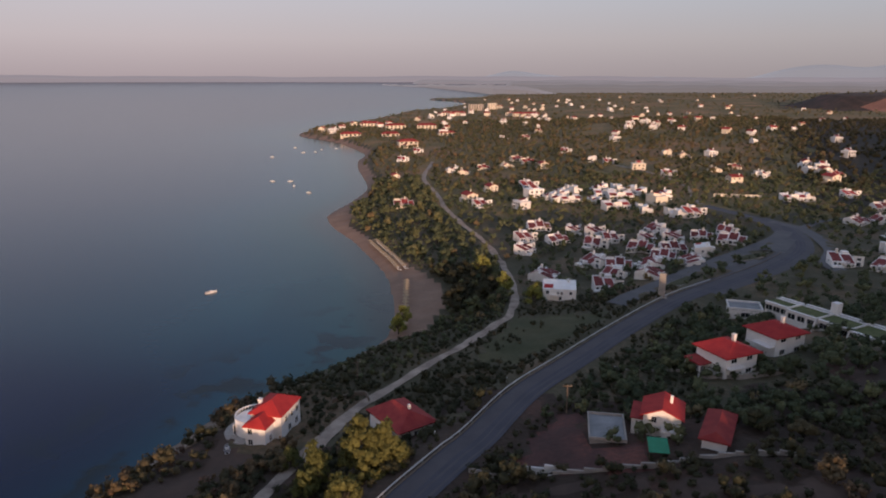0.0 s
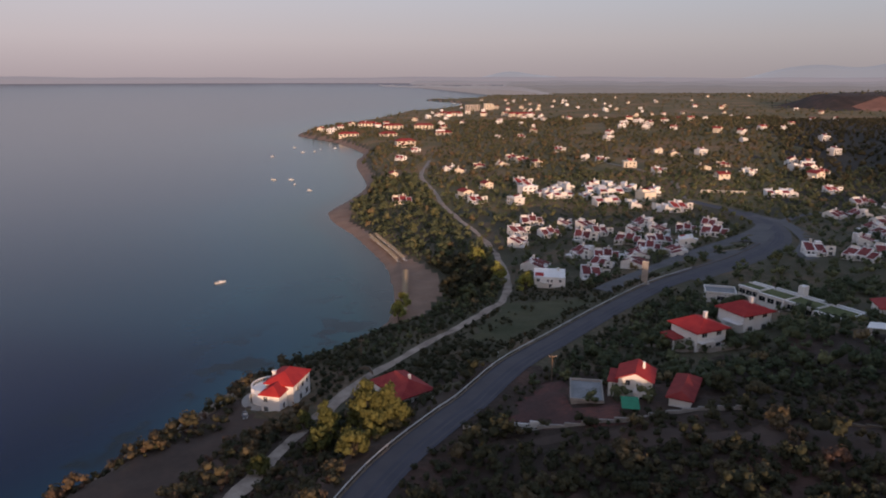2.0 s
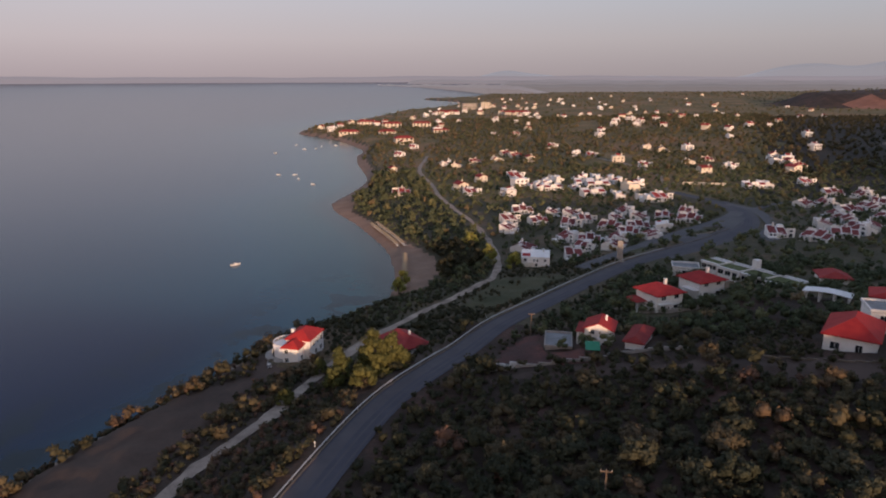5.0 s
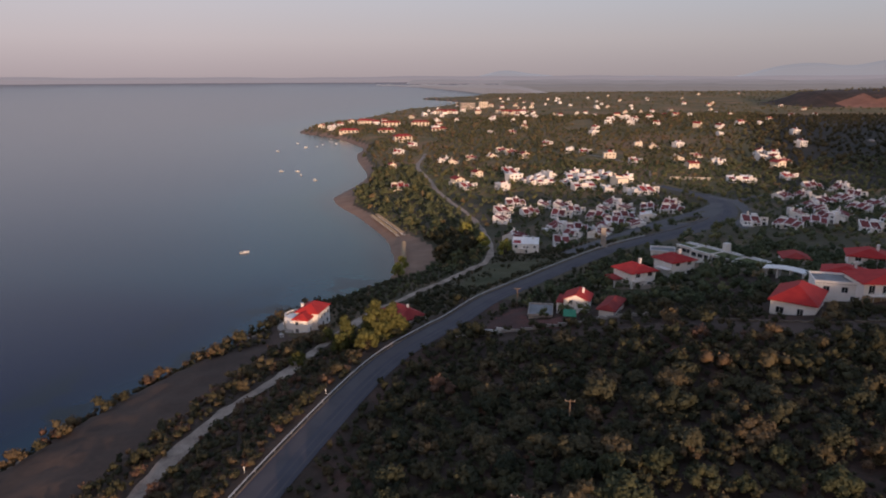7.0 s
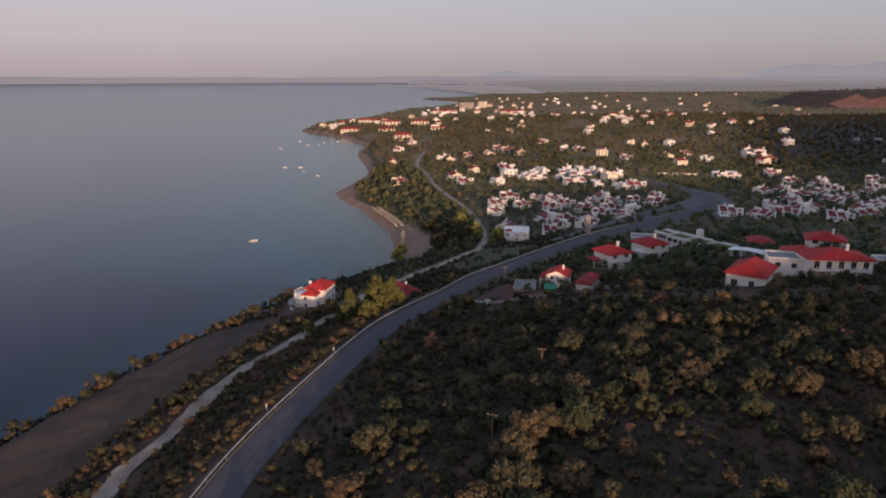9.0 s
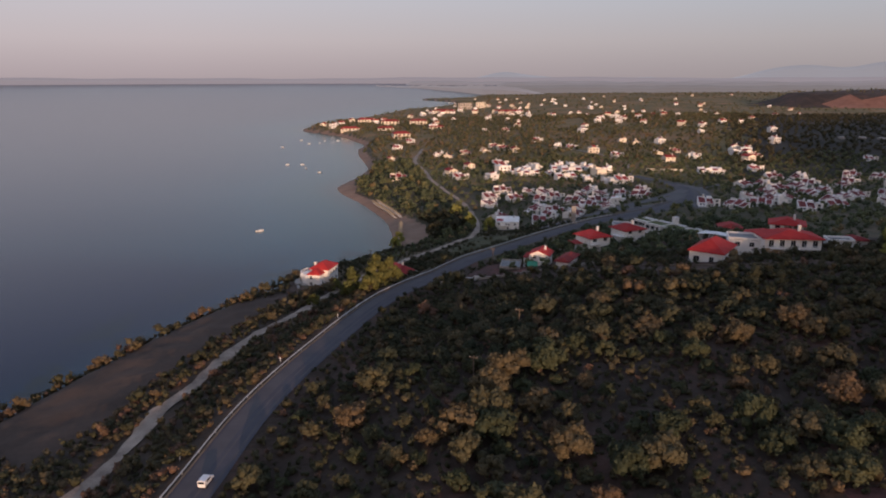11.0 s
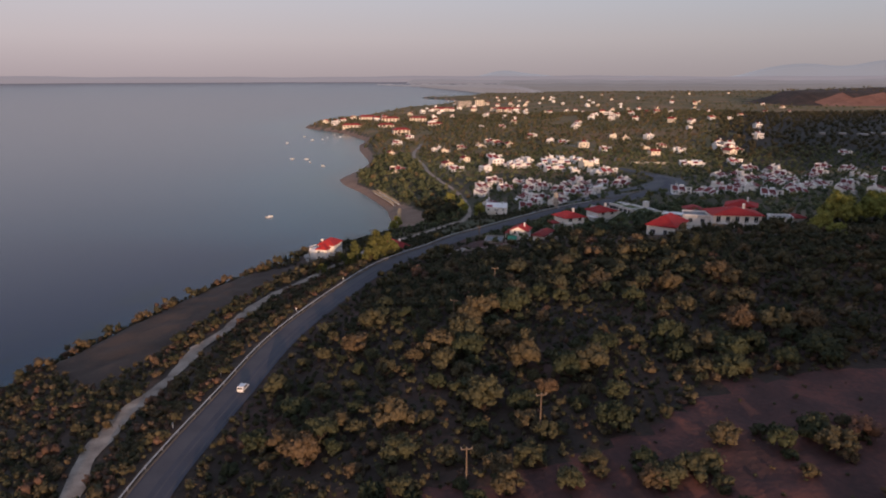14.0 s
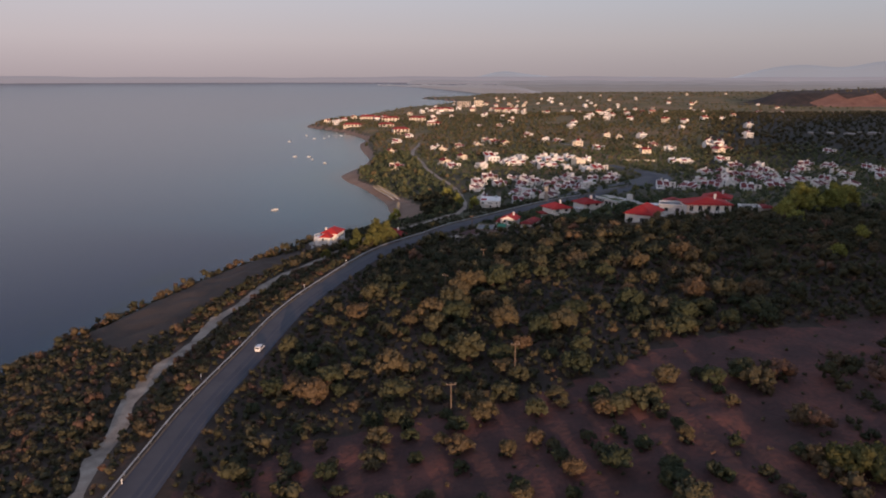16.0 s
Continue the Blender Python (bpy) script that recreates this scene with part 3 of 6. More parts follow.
def far_shore():
    """Hills that close the view all round, their haze put in as a glowing colour."""
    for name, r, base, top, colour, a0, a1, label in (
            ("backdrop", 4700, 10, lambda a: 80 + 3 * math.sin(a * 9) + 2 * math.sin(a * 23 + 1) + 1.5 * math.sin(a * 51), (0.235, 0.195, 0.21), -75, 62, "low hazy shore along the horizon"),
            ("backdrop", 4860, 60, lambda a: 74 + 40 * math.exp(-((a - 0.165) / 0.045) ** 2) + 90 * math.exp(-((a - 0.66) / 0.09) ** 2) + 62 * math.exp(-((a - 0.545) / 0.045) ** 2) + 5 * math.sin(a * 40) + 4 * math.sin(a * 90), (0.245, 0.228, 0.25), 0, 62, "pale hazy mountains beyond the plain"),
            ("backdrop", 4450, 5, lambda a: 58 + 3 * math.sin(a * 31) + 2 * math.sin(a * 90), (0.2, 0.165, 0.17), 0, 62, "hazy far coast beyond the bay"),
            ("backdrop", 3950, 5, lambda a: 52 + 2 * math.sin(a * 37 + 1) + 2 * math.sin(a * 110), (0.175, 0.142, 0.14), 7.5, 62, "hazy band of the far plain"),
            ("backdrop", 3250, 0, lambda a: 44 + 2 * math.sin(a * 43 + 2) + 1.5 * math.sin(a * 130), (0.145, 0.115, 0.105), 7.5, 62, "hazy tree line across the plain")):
        verts, faces, n = [], [], 220
        for i in range(n + 1):
            a = radians(a0 + (a1 - a0) * i / n)
            crest = base - 10 + (top(a) - base + 10) * (float(smooth(a0, a0 + 2.0, a0 + (a1 - a0) * i / n)) if a0 >= 0 else 1)
            for k, (dr, z) in enumerate(((-160, base - 12), (-40, base + 0.7 * (crest - base)), (0, crest), (30, -20))):
                verts.append(((r + dr) * math.sin(a), (r + dr) * math.cos(a), z))
            if i:
                for k in range(3):
                    q = 4 * i + k
                    faces.append((q - 4, q, q + 1, q - 3))
        m = painted_haze(colour)
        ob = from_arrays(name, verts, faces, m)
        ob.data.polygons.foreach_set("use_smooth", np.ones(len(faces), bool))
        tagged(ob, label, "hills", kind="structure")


far_shore()


def bay_shore():
    """The low coast that closes the bay, drawing nearer from the open sea towards the plain; its haze is a glowing
    colour.
    """
    verts, faces, n = [], [], 90
    for i in range(n + 1):
        f = i / n
        a, r = radians(-1.4 + 16.6 * f), float(np.interp(f, [0, 0.04, 0.22, 0.44, 0.55, 0.62, 1], [4280, 4160, 3960, 3420, 3090, 2980, 2900]))
        low = float(far_lift(r, 0.0))
        top = 79 - r * (0.0114 + 0.0006 * math.sin(9 * a * 10) + 0.0004 * math.sin(37 * a * 10)) if i else low
        top = top + (low - 4 - top) * float(smooth(0.6, 1.0, f))
        for dr, z in ((0, low - 2), (30, low + 0.6 * (top - low)), (90, top), (140, -20)):
            verts.append(((r + dr) * math.sin(a), (r + dr) * math.cos(a), z))
        if i:
            faces += [(4 * i + k - 4, 4 * i + k, 4 * i + k + 1, 4 * i + k - 3) for k in range(3)]
    ob = from_arrays("backdrop", verts, faces, painted_haze((0.19, 0.152, 0.15)))
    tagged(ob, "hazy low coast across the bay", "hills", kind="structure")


bay_shore()


def build_road():
    n = len(ROAD_LINE)
    road = from_arrays("road", *strip(ROAD_LINE, ROAD_Z, -3.5, 3.3, 0.12), ASPHALT)
    tagged(road, "two-lane asphalt coast road with worn wheel tracks", "road", kind="structure")
    j0, j1 = (int((ROAD_LINE[:, 1] < v).sum()) for v in (196, 312))
    from_arrays("shoulder", *strip(ROAD_LINE, ROAD_Z, -5.6, 6.4, 0.07, j0, j1, wave=0.3, seed=8), ASPHALT_WORN, road)
    for lo, hi in ((-3.0, -0.3), (0.6, 1.0), (2.2, 2.6)):
        from_arrays("wheel_track", *strip(ROAD_LINE, ROAD_Z, lo, hi, 0.128, wave=0.12, seed=int(lo * 7) + 30), ASPHALT_WORN, road)
    for lo, hi, z0, z1 in ((-3.75, -3.45, 0.26, 0.26), (-3.452, -3.45, 0.05, 0.26)):
        verts, faces = strip(ROAD_LINE, ROAD_Z, lo, hi, z1, 0, n - 36)
        verts[1::2, 2] += z0 - z1
        from_arrays("kerb", verts, faces, STONE, road)
    cut = int((LANE_LINE[:, 1] < 95).sum())
    level = np.maximum(LANE_Z, ground(LANE_LINE[:, 0], LANE_LINE[:, 1]) + 0.03)
    lane = from_arrays("track", *strip(LANE_LINE, level, -1.7, 1.6, 0.24, 0, cut + 1, wave=1.0, seed=3), TRACK)
    tagged(lane, "pale gravel track along the shore", "track", kind="structure")
    lane = from_arrays("track", *strip(LANE_LINE, LANE_Z, -1.4, 1.3, 0.2, cut, None, wave=0.5, seed=4), TRACK)
    tagged(lane, "narrow gravel track between bushes", "track", kind="structure")


build_road()


# ---- side roads ----
for name, label, pts, half, m in (("side_road", "asphalt slip road beside the coast road", [(70, 198), (79, 206), (98, 220), (122, 237), (146, 254), (161, 266), (171, 278)], 3.4, APRON),
                                  ("side_road", "asphalt lane into the white village", [(176, 300), (181, 288), (180, 271), (168, 240), (152, 217), (150, 205)], 2.8, APRON),
                                  ("side_road", "asphalt lane climbing between the houses", [(181, 284), (190, 293), (204, 306), (226, 316), (250, 318)], 2.2, APRON),
                                  ("track", "pale earth track beyond the bend", [(167, 352), (171, 372), (178, 392), (186, 424), (182, 470), (170, 520)], 1.7, TRACK)):
    line = resample(pts, 3)
    tagged(from_arrays(name, *strip(line, running_mean(ground(line[:, 0], line[:, 1]), 3), -half, half, 0.2), m), label, "road", kind="structure")


def drape(name, corners, n, lift, material, parent=None):
    """A four-cornered sheet laid over the ground."""
    a, b, c, d = (np.array(q, float) for q in corners)
    u, v = np.meshgrid(np.linspace(0, 1, n), np.linspace(0, 1, n))
    u, v = u[..., None], v[..., None]
    p = ((a * (1 - u) + b * u) * (1 - v) + (d * (1 - u) + c * u) * v).reshape(-1, 2)
    verts = np.column_stack([p, ground(p[:, 0], p[:, 1]) + lift])
    idx = np.arange(n * n).reshape(n, n)
    return from_arrays(name, verts, np.stack([idx[:-1, :-1], idx[:-1, 1:], idx[1:, 1:], idx[1:, :-1]], -1).reshape(-1, 4), material, parent)


for corners in (((112, 232), (124, 244), (136, 231), (119, 217)), ((141, 252), (158, 264), (167, 262), (150, 241))):
    tagged(drape("crossing", corners, 10, 0.17, APRON), "pale asphalt crossing between road and slip road", "road", kind="structure")


def traffic_island(x0, y0, x1, y1, half):
    """A kerbed lens of grass between two carriageways."""
    cx, cy = (x0 + x1) / 2, (y0 + y1) / 2
    L = math.hypot(x1 - x0, y1 - y0) / 2
    isl = thing("traffic_island", (cx, cy, gz(cx, cy)), "kerbed grassy traffic island at the junction", "traffic island", rz=math.degrees(math.atan2(y1 - y0, x1 - x0)))
    for name, k, h, m in (("kerb", 1.0, 0.42, CONCRETE), ("turf", 0.93, 0.5, MEADOW)):
        bm = bmesh.new()
        rings = [[bm.verts.new((L * k * math.cos(a), half * k * math.sin(a) * abs(math.sin(a)) ** 0.3, z)) for a in (6.283 * i / 24 for i in range(24))] for z in (-1, h)]
        for i in range(24):
            bm.faces.new((rings[0][i], rings[0][(i + 1) % 24], rings[1][(i + 1) % 24], rings[1][i]))
        bm.faces.new(rings[1])
        part(name, bm, m, isl)


ISLANDS = [(88, 205, 112, 220, 2.6), (126, 231, 144, 242, 2.4)]
for q in ISLANDS:
    traffic_island(*q)


# ---- houses of the village ----
def tiled(bm, x0, x1, y0, y1, za, zb):
    slab(bm, x0, x1, y0, y1, za, zb, 0.16)


def village_house(kind, label, group, wall=None, tile=None, far=False):
    """Stepped white blocks under single red pitches framed by white upstands."""
    wall, tile = wall or WHITE, tile or TILES
    h = thing("village_house", (0, 0, 0), label, "house", group)
    bm = bmesh.new()
    roofs, wins = [], []

    def pitch(x0, x1, y0, y1, za, zb, f0=0.03, f1=0.88):
        wedge(bm, x0, x1, y0, y1, -3, za, zb)
        ya, yb = y0 + f0 * (y1 - y0), y0 + f1 * (y1 - y0)
        roofs.append((x0 + 0.32, x1 - 0.32, ya, yb, za + f0 * (zb - za) + 0.1, za + f1 * (zb - za) + 0.1))

    if kind == 0:
        pitch(-7, -2.5, -4, 4, 2.6, 5.6)
        pitch(-2.48, 2.0, -6, 2.5, 2.3, 5.0)
        pitch(2.02, 6.2, -3, 4.5, 5.4, 3.0, 0.25, 0.92)
        box(bm, -1.2, 1.6, 2.52, 5.5, -3, 5.9)
        box(bm, -7.4, -2.6, -7.0, -4.02, -3, 0.9)
        wins = [(-5.6, -4, 0.4, 1.2, 1.8, "s"), (-3.8, -4, 0.9, 1.0, 1.1, "s"), (-0.9, -6, 0.4, 1.2, 1.6, "s"), (0.9, -6, 0.8, 0.9, 1.1, "s"), (4.1, -3, 3.2, 1.5, 1.2, "s"), (4.1, -3, 0.4, 1.6, 1.8, "s"), (6.2, 0.5, 1.2, 1.2, 1.2, "e"), (-7, 0.5, 1.2, 1.1, 1.1, "w")]
        chim = (-3.6, 2.4)
    elif kind == 1:
        pitch(-6.5, -1.5, -5.5, 1.5, 2.4, 4.8)
        pitch(-6.0, -2.2, 1.52, 6.5, 6.0, 3.4, 0.2, 0.9)
        pitch(-1.48, 3.2, -3.5, 3.5, 2.9, 5.8)
        pitch(3.22, 7.0, -5.0, 2.0, 2.3, 4.4)
        box(bm, -1.2, 2.8, 3.52, 6.0, -3, 3.4)
        wins = [(-5.0, -5.5, 0.4, 1.2, 1.7, "s"), (-2.8, -5.5, 0.8, 1.0, 1.1, "s"), (0.0, -3.5, 0.5, 1.3, 1.7, "s"), (2.0, -3.5, 0.9, 1.0, 1.1, "s"), (5.1, -5, 0.5, 1.5, 1.6, "s"), (7.0, -1.5, 0.9, 1.1, 1.1, "e"), (-6.5, -2.0, 0.9, 1.1, 1.1, "w")]
        chim = (1.2, 2.2)
    elif kind == 2:
        box(bm, -5.5, 5.5, -4, 4, -3, 5.8)
        box(bm, -5.8, 5.8, -4.3, 4.3, 5.6, 6.0)
        wedge(bm, -2, 2.5, -2.5, 3.5, 5.8, 6.6, 8.0)
        roofs = [(-1.6, 2.1, -2.2, 3.2, 6.8, 8.1)]
        wins = [(-3.5, -4, 3.4, 1.5, 1.3, "s"), (0, -4, 3.4, 1.5, 1.3, "s"), (3.5, -4, 3.4, 1.5, 1.3, "s"), (-3.5, -4, 0.4, 1.8, 2.0, "s"), (3.2, -4, 0.7, 1.4, 1.3, "s"), (5.5, 0, 3.4, 1.3, 1.2, "e"), (5.5, 0, 0.7, 1.3, 1.2, "e")]
        chim = (3.6, 1.5)
    elif kind == 3:
        gable_walls(bm, -4, 4, -5, 5, -3, 5.6, 1.8)
        box(bm, -6.5, -4, -3, 3, -3, 2.8)
        wins = [(-2, -5, 3.4, 1.2, 1.3, "s"), (2, -5, 3.4, 1.2, 1.3, "s"), (-2, -5, 0.6, 1.2, 1.3, "s"), (2, -5, 0.3, 1.2, 2.0, "s"), (4, -2.5, 3.4, 1.2, 1.3, "e"), (4, 2.0, 3.4, 1.2, 1.3, "e"), (4, 0, 0.6, 1.4, 1.3, "e")]
        chim = (1.8, 2.5)
    elif kind == 5:
        wedge(bm, -6.5, 6.5, -4.5, 4.5, -3, 5.0, 6.4)
        box(bm, -6.5, -2.0, 4.52, 8.0, -3, 4.2)
        roofs = [(-6.0, -2.4, -3.6, -0.4, 5.25, 5.75)]
        wins = [(-4.6, -4.5, 3.0, 1.1, 1.2, "s"), (-0.6, -4.5, 2.9, 0.7, 1.0, "s"), (0.9, -4.5, 2.9, 0.7, 1.0, "s"), (0.4, -4.5, 0.6, 1.0, 1.4, "s"), (4.4, -4.5, 3.0, 0.9, 1.1, "s"), (6.5, 0, 2.8, 1.0, 1.2, "e")]
        chim = (3.5, 2.5)
    else:
        for k in range(3):
            x = -9 + 6 * k
            wedge(bm, x, x + 5.9, -4 + 1.5 * (k % 2), 4, -3, 6.0 if k % 2 else 3.4, 3.2 if k % 2 else 6.2)
            lo, hi = (5.7, 3.6) if k % 2 else (3.75, 5.7)
            roofs.append((x + 0.5, x + 5.4, -3.4 + 1.5 * (k % 2), 2.8, lo, hi))
            wins += [(x + 1.6, -4 + 1.5 * (k % 2), 0.5, 1.2, 2.0, "s"), (x + 4.0, -4 + 1.5 * (k % 2), 1.0, 1.2, 1.2, "s")]
        chim = (-3.2, 2.8)
    part("wall", bm, wall, h)
    for r in roofs:
        bm = bmesh.new()
        tiled(bm, *r)
        part("roof", bm, tile, h, "red clay tiles")
    if kind == 3:
        bm = bmesh.new()
        hip(bm, -4.6, 4.6, -5.5, 5.5, 5.5, 2.1, 0)
        part("roof", bm, tile, h, "red clay tiles")
    for w in wins:
        if far:
            bm = bmesh.new()
            box(bm, -w[3] / 2, w[3] / 2, -0.06, 0.03, 0, w[4])
            part("window", bm, GLASS, h, m=pose(w[0], w[1], w[2], 0, 0, {"s": 0, "e": 90, "n": 180, "w": 270}[w[5]]))
        else:
            window(h, *w)
    bm = bmesh.new()
    top = {2: 8.6, 3: 8.4}.get(kind, 7.2)
    box(bm, chim[0] - 0.4, chim[0] + 0.4, chim[1] - 0.4, chim[1] + 0.4, 3, top)
    box(bm, chim[0] - 0.5, chim[0] + 0.5, chim[1] - 0.5, chim[1] + 0.5, top, top + 0.15)
    part("chimney", bm, wall, h)
    bm = bmesh.new()
    box(bm, -3.4, -0.4, -6.0, -4.02, 2.7, 2.9)
    for x in (-3.3, -0.5):
        box(bm, x, x + 0.1, -6.0, -5.9, -2, 3.8)
    box(bm, -3.4, -0.4, -6.0, -5.94, 3.7, 3.8)
    part("balcony", bm, wall, h)
    return h


HOMES = []


def settle(protos, places, turn, spread, seed, small=1.0, low=1.0, turns=(0, 0, 0, 90, -90)):
    rng = random.Random(seed)
    for x, y in places:
        p = protos[rng.randrange(len(protos))]
        s = small * rng.uniform(0.88, 1.1)
        c = copy_thing(p, pose(x, y, gz(x, y), 0, 0, turn + rng.uniform(-spread, spread) + rng.choice(turns)) @ Matrix.Diagonal((s, s, s * low, 1)))
        HOMES.append((x, y, 8.2 * s))
        c.name = "village_house"


NEAR_LABEL = "white village house with red tiled pitches among gardens"
# These roofs carry the shade over the near village in their tile colour.
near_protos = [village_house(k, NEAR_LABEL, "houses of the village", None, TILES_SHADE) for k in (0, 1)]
lit_protos = [village_house(k, "white villa with red roof in evening sun", "villas on the far slope", w, t, True) for k, w, t in ((2, WHITE, TILES_OLD), (3, CREAM, TILES_OLD), (0, WHITE, TILES_OLD), (1, CREAM, TILES_OLD), (2, CREAM, TILES))]
row_protos = [village_house(4, "terraced row of white cottages with red pitches", "terraced rows", WHITE, TILES_OLD, True)]
far_protos = [village_house(k, "distant white house among trees", "distant houses", w, TILES_OLD, True) for k, w in ((2, WHITE), (3, WHITE), (3, CREAM))]

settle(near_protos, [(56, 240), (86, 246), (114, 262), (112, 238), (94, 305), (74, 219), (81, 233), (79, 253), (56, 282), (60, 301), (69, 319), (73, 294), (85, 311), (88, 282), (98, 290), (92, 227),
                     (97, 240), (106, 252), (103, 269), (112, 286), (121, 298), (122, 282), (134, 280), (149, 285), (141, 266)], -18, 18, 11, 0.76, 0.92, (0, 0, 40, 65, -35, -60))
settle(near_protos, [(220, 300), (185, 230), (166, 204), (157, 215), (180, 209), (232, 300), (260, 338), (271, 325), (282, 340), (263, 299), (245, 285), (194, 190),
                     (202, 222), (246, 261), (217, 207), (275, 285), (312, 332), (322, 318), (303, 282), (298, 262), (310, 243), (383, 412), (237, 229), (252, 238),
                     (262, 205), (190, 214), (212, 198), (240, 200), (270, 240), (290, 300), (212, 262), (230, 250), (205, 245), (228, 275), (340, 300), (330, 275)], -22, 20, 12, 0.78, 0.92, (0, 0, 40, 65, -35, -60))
settle(lit_protos, [(49, 381), (43, 398), (60, 427), (70, 371), (83, 403), (86, 432), (127, 412), (146, 366), (156, 383), (153, 331), (3, 388), (272, 383), (257, 461),
                    (226, 437), (294, 437), (302, 476), (312, 460)], 5, 20, 13, 0.85, 0.9)
settle(row_protos, [(92, 389), (125, 395), (110, 412), (131, 384), (100, 402), (101, 383), (114, 379), (138, 411), (145, 399), (120, 357), (132, 347), (143, 331), (229, 371), (239, 376)], 8, 12, 14, 0.78, 0.9)
settle(lit_protos, [(-2, 493), (9, 708), (20, 665), (5, 602), (42, 521), (50, 508), (67, 528), (86, 531), (102, 576), (107, 553), (112, 515), (157, 625), (160, 548),
                    (171, 535), (179, 492), (192, 464), (248, 572), (272, 574), (236, 489), (258, 503), (262, 467), (118, 764), (143, 759), (235, 580)], 0, 25, 15, 0.8, 0.9)
settle(far_protos, [(337, 1184), (242, 747), (328, 899), (325, 848), (370, 914), (328, 775), (430, 964), (361, 732), (378, 710), (420, 746), (316, 504), (318, 487),
                    (310, 470), (377, 545), (707, 1582), (729, 1494), (300, 872), (495, 1509), (443, 1759), (632, 1837), (607, 2072), (280, 820), (300, 790)], 0, 40, 16, 0.85)
settle(far_protos, [(-105, 961), (-81, 999), (-69, 1072), (-49, 1067), (-27, 1021), (-87, 926), (56, 846), (82, 1332), (104, 1328), (173, 1336), (214, 1328), (232, 1276),
                    (248, 1247), (267, 1240), (244, 1649), (257, 1562), (303, 1637), (127, 1345), (326, 1549), (-15, 1075), (34, 1186), (60, 1260), (150, 1420)], 0, 40, 17, 0.95)


big_white = [village_house(5, "large plain white house with a sloping white roof", "houses of the village")]
settle(big_white, [(55, 213)], -12, 4, 18, 0.95)
settle(big_white, [(121, 250)], -20, 4, 19, 0.6, 1.2)


def scattered_far():
    rng = random.Random(44)
    n = 0
    while n < 80:
        y = rng.uniform(620, 2300)
        x = rng.uniform(0.05 * y, 0.75 * y)
        if y < 900 and (x < 150 or rng.random() < 0.5) or math.hypot((x - 1230) / 345, (y - 1480) / 235) < 1 or x > 500 and rng.random() < 0.5:
            continue
        settle(far_protos, [(x, y)], 0, 40, rng.randrange(9999), rng.uniform(0.55, 0.9))
        n += 1


scattered_far()
for ob in near_protos + lit_protos + row_protos + far_protos + big_white:
    for o in (*ob.children_recursive, ob):
        bpy.data.objects.remove(o)


def long_block(x, y, rz, length, storeys, label, wall=None):
    h = thing("apartment_block", (x, y, gz(x, y)), label, "building", rz=rz)
    top = 2.8 * storeys
    bm = bmesh.new()
    box(bm, -length / 2, length / 2, -6, 6, -4, top)
    box(bm, -length / 2 - 0.3, length / 2 + 0.3, -6.3, 6.3, top, top + 0.4)
    part("wall", bm, wall or CREAM, h)
    if storeys < 4:
        bm = bmesh.new()
        hip(bm, -6.8, 6.8, -length / 2 - 0.8, length / 2 + 0.8, top + 0.4, 2.4, 5)
        bmesh.ops.rotate(bm, cent=(0, 0, 0), matrix=Matrix.Rotation(radians(90), 3, "Z"), verts=bm.verts)
        part("roof", bm, TILES_OLD, h, "weathered red tiles")
    n = int(length / 5)
    for s in range(storeys):
        for i in range(n):
            bm = bmesh.new()
            xx = -length / 2 + (i + 0.5) * length / n
            box(bm, xx - 1.2, xx + 1.2, -6.06, -5.9, 0.6 + 3.1 * s, 2.6 + 3.1 * s)
            part("window", bm, GLASS, h)
        bm = bmesh.new()
        box(bm, -length / 2 + 0.5, length / 2 - 0.5, -7.2, -6.0, 3.1 * s + 0.05, 3.1 * s + 0.3)
        part("balcony", bm, WHITE, h)
    HOMES.append((x, y, length / 2 + 4))
    return h


for x, y, rz, length, st, label in ((-60, 873, 4, 26, 1, "long low white building by the shore"), (-10, 857, 8, 22, 1, "long cream building with red roof"),
                                    (-4, 974, 5, 28, 2, "long cream hotel wing with red roof"), (40, 958, -3, 26, 2, "long cream hotel wing with red roof"),
                                    (-42, 1040, 5, 30, 2, "cream hotel on the headland with red roof"), (10, 720, 12, 20, 2, "white apartment house with balconies"),
                                    (174, 1550, 4, 34, 5, "tall grey-brown hotel block with balconies"), (218, 1600, 0, 22, 5, "tall white hotel block"),
                                    (110, 1360, 4, 46, 2, "long block with red roof in town"), (240, 1290, -4, 50, 2, "long block with red roof in town"), (60, 845, 5, 20, 1, "long low white building")):
    long_block(x, y, rz, length, st, label, CONCRETE if "grey-brown" in label else None)


def greenhouse(x, y, rz, length):
    h = thing("greenhouse", (x, y, gz(x, y)), "long pale greenhouse on the dark plain", "greenhouse", "greenhouses", rz=rz)
    bm = bmesh.new()
    box(bm, -length / 2, length / 2, -4, 4, -1, 1.4)
    part("wall", bm, CONCRETE, h)
    bm = bmesh.new()
    hip(bm, -4.2, 4.2, -length / 2 - 0.2, length / 2 + 0.2, 1.4, 0.9, 0)
    bmesh.ops.rotate(bm, cent=(0, 0, 0), matrix=Matrix.Rotation(radians(90), 3, "Z"), verts=bm.verts)
    part("roof", bm, CONCRETE, h)
    HOMES.append((x, y, length * 0.7))


for x, y, rz, length in ((456, 560, -15, 4), (474, 553, -40, 6), (487, 540, -10, 9), (503, 546, -35, 5), (515, 541, -30, 11), (530, 534, -20, 7)):
    greenhouse(x, y, rz, length)


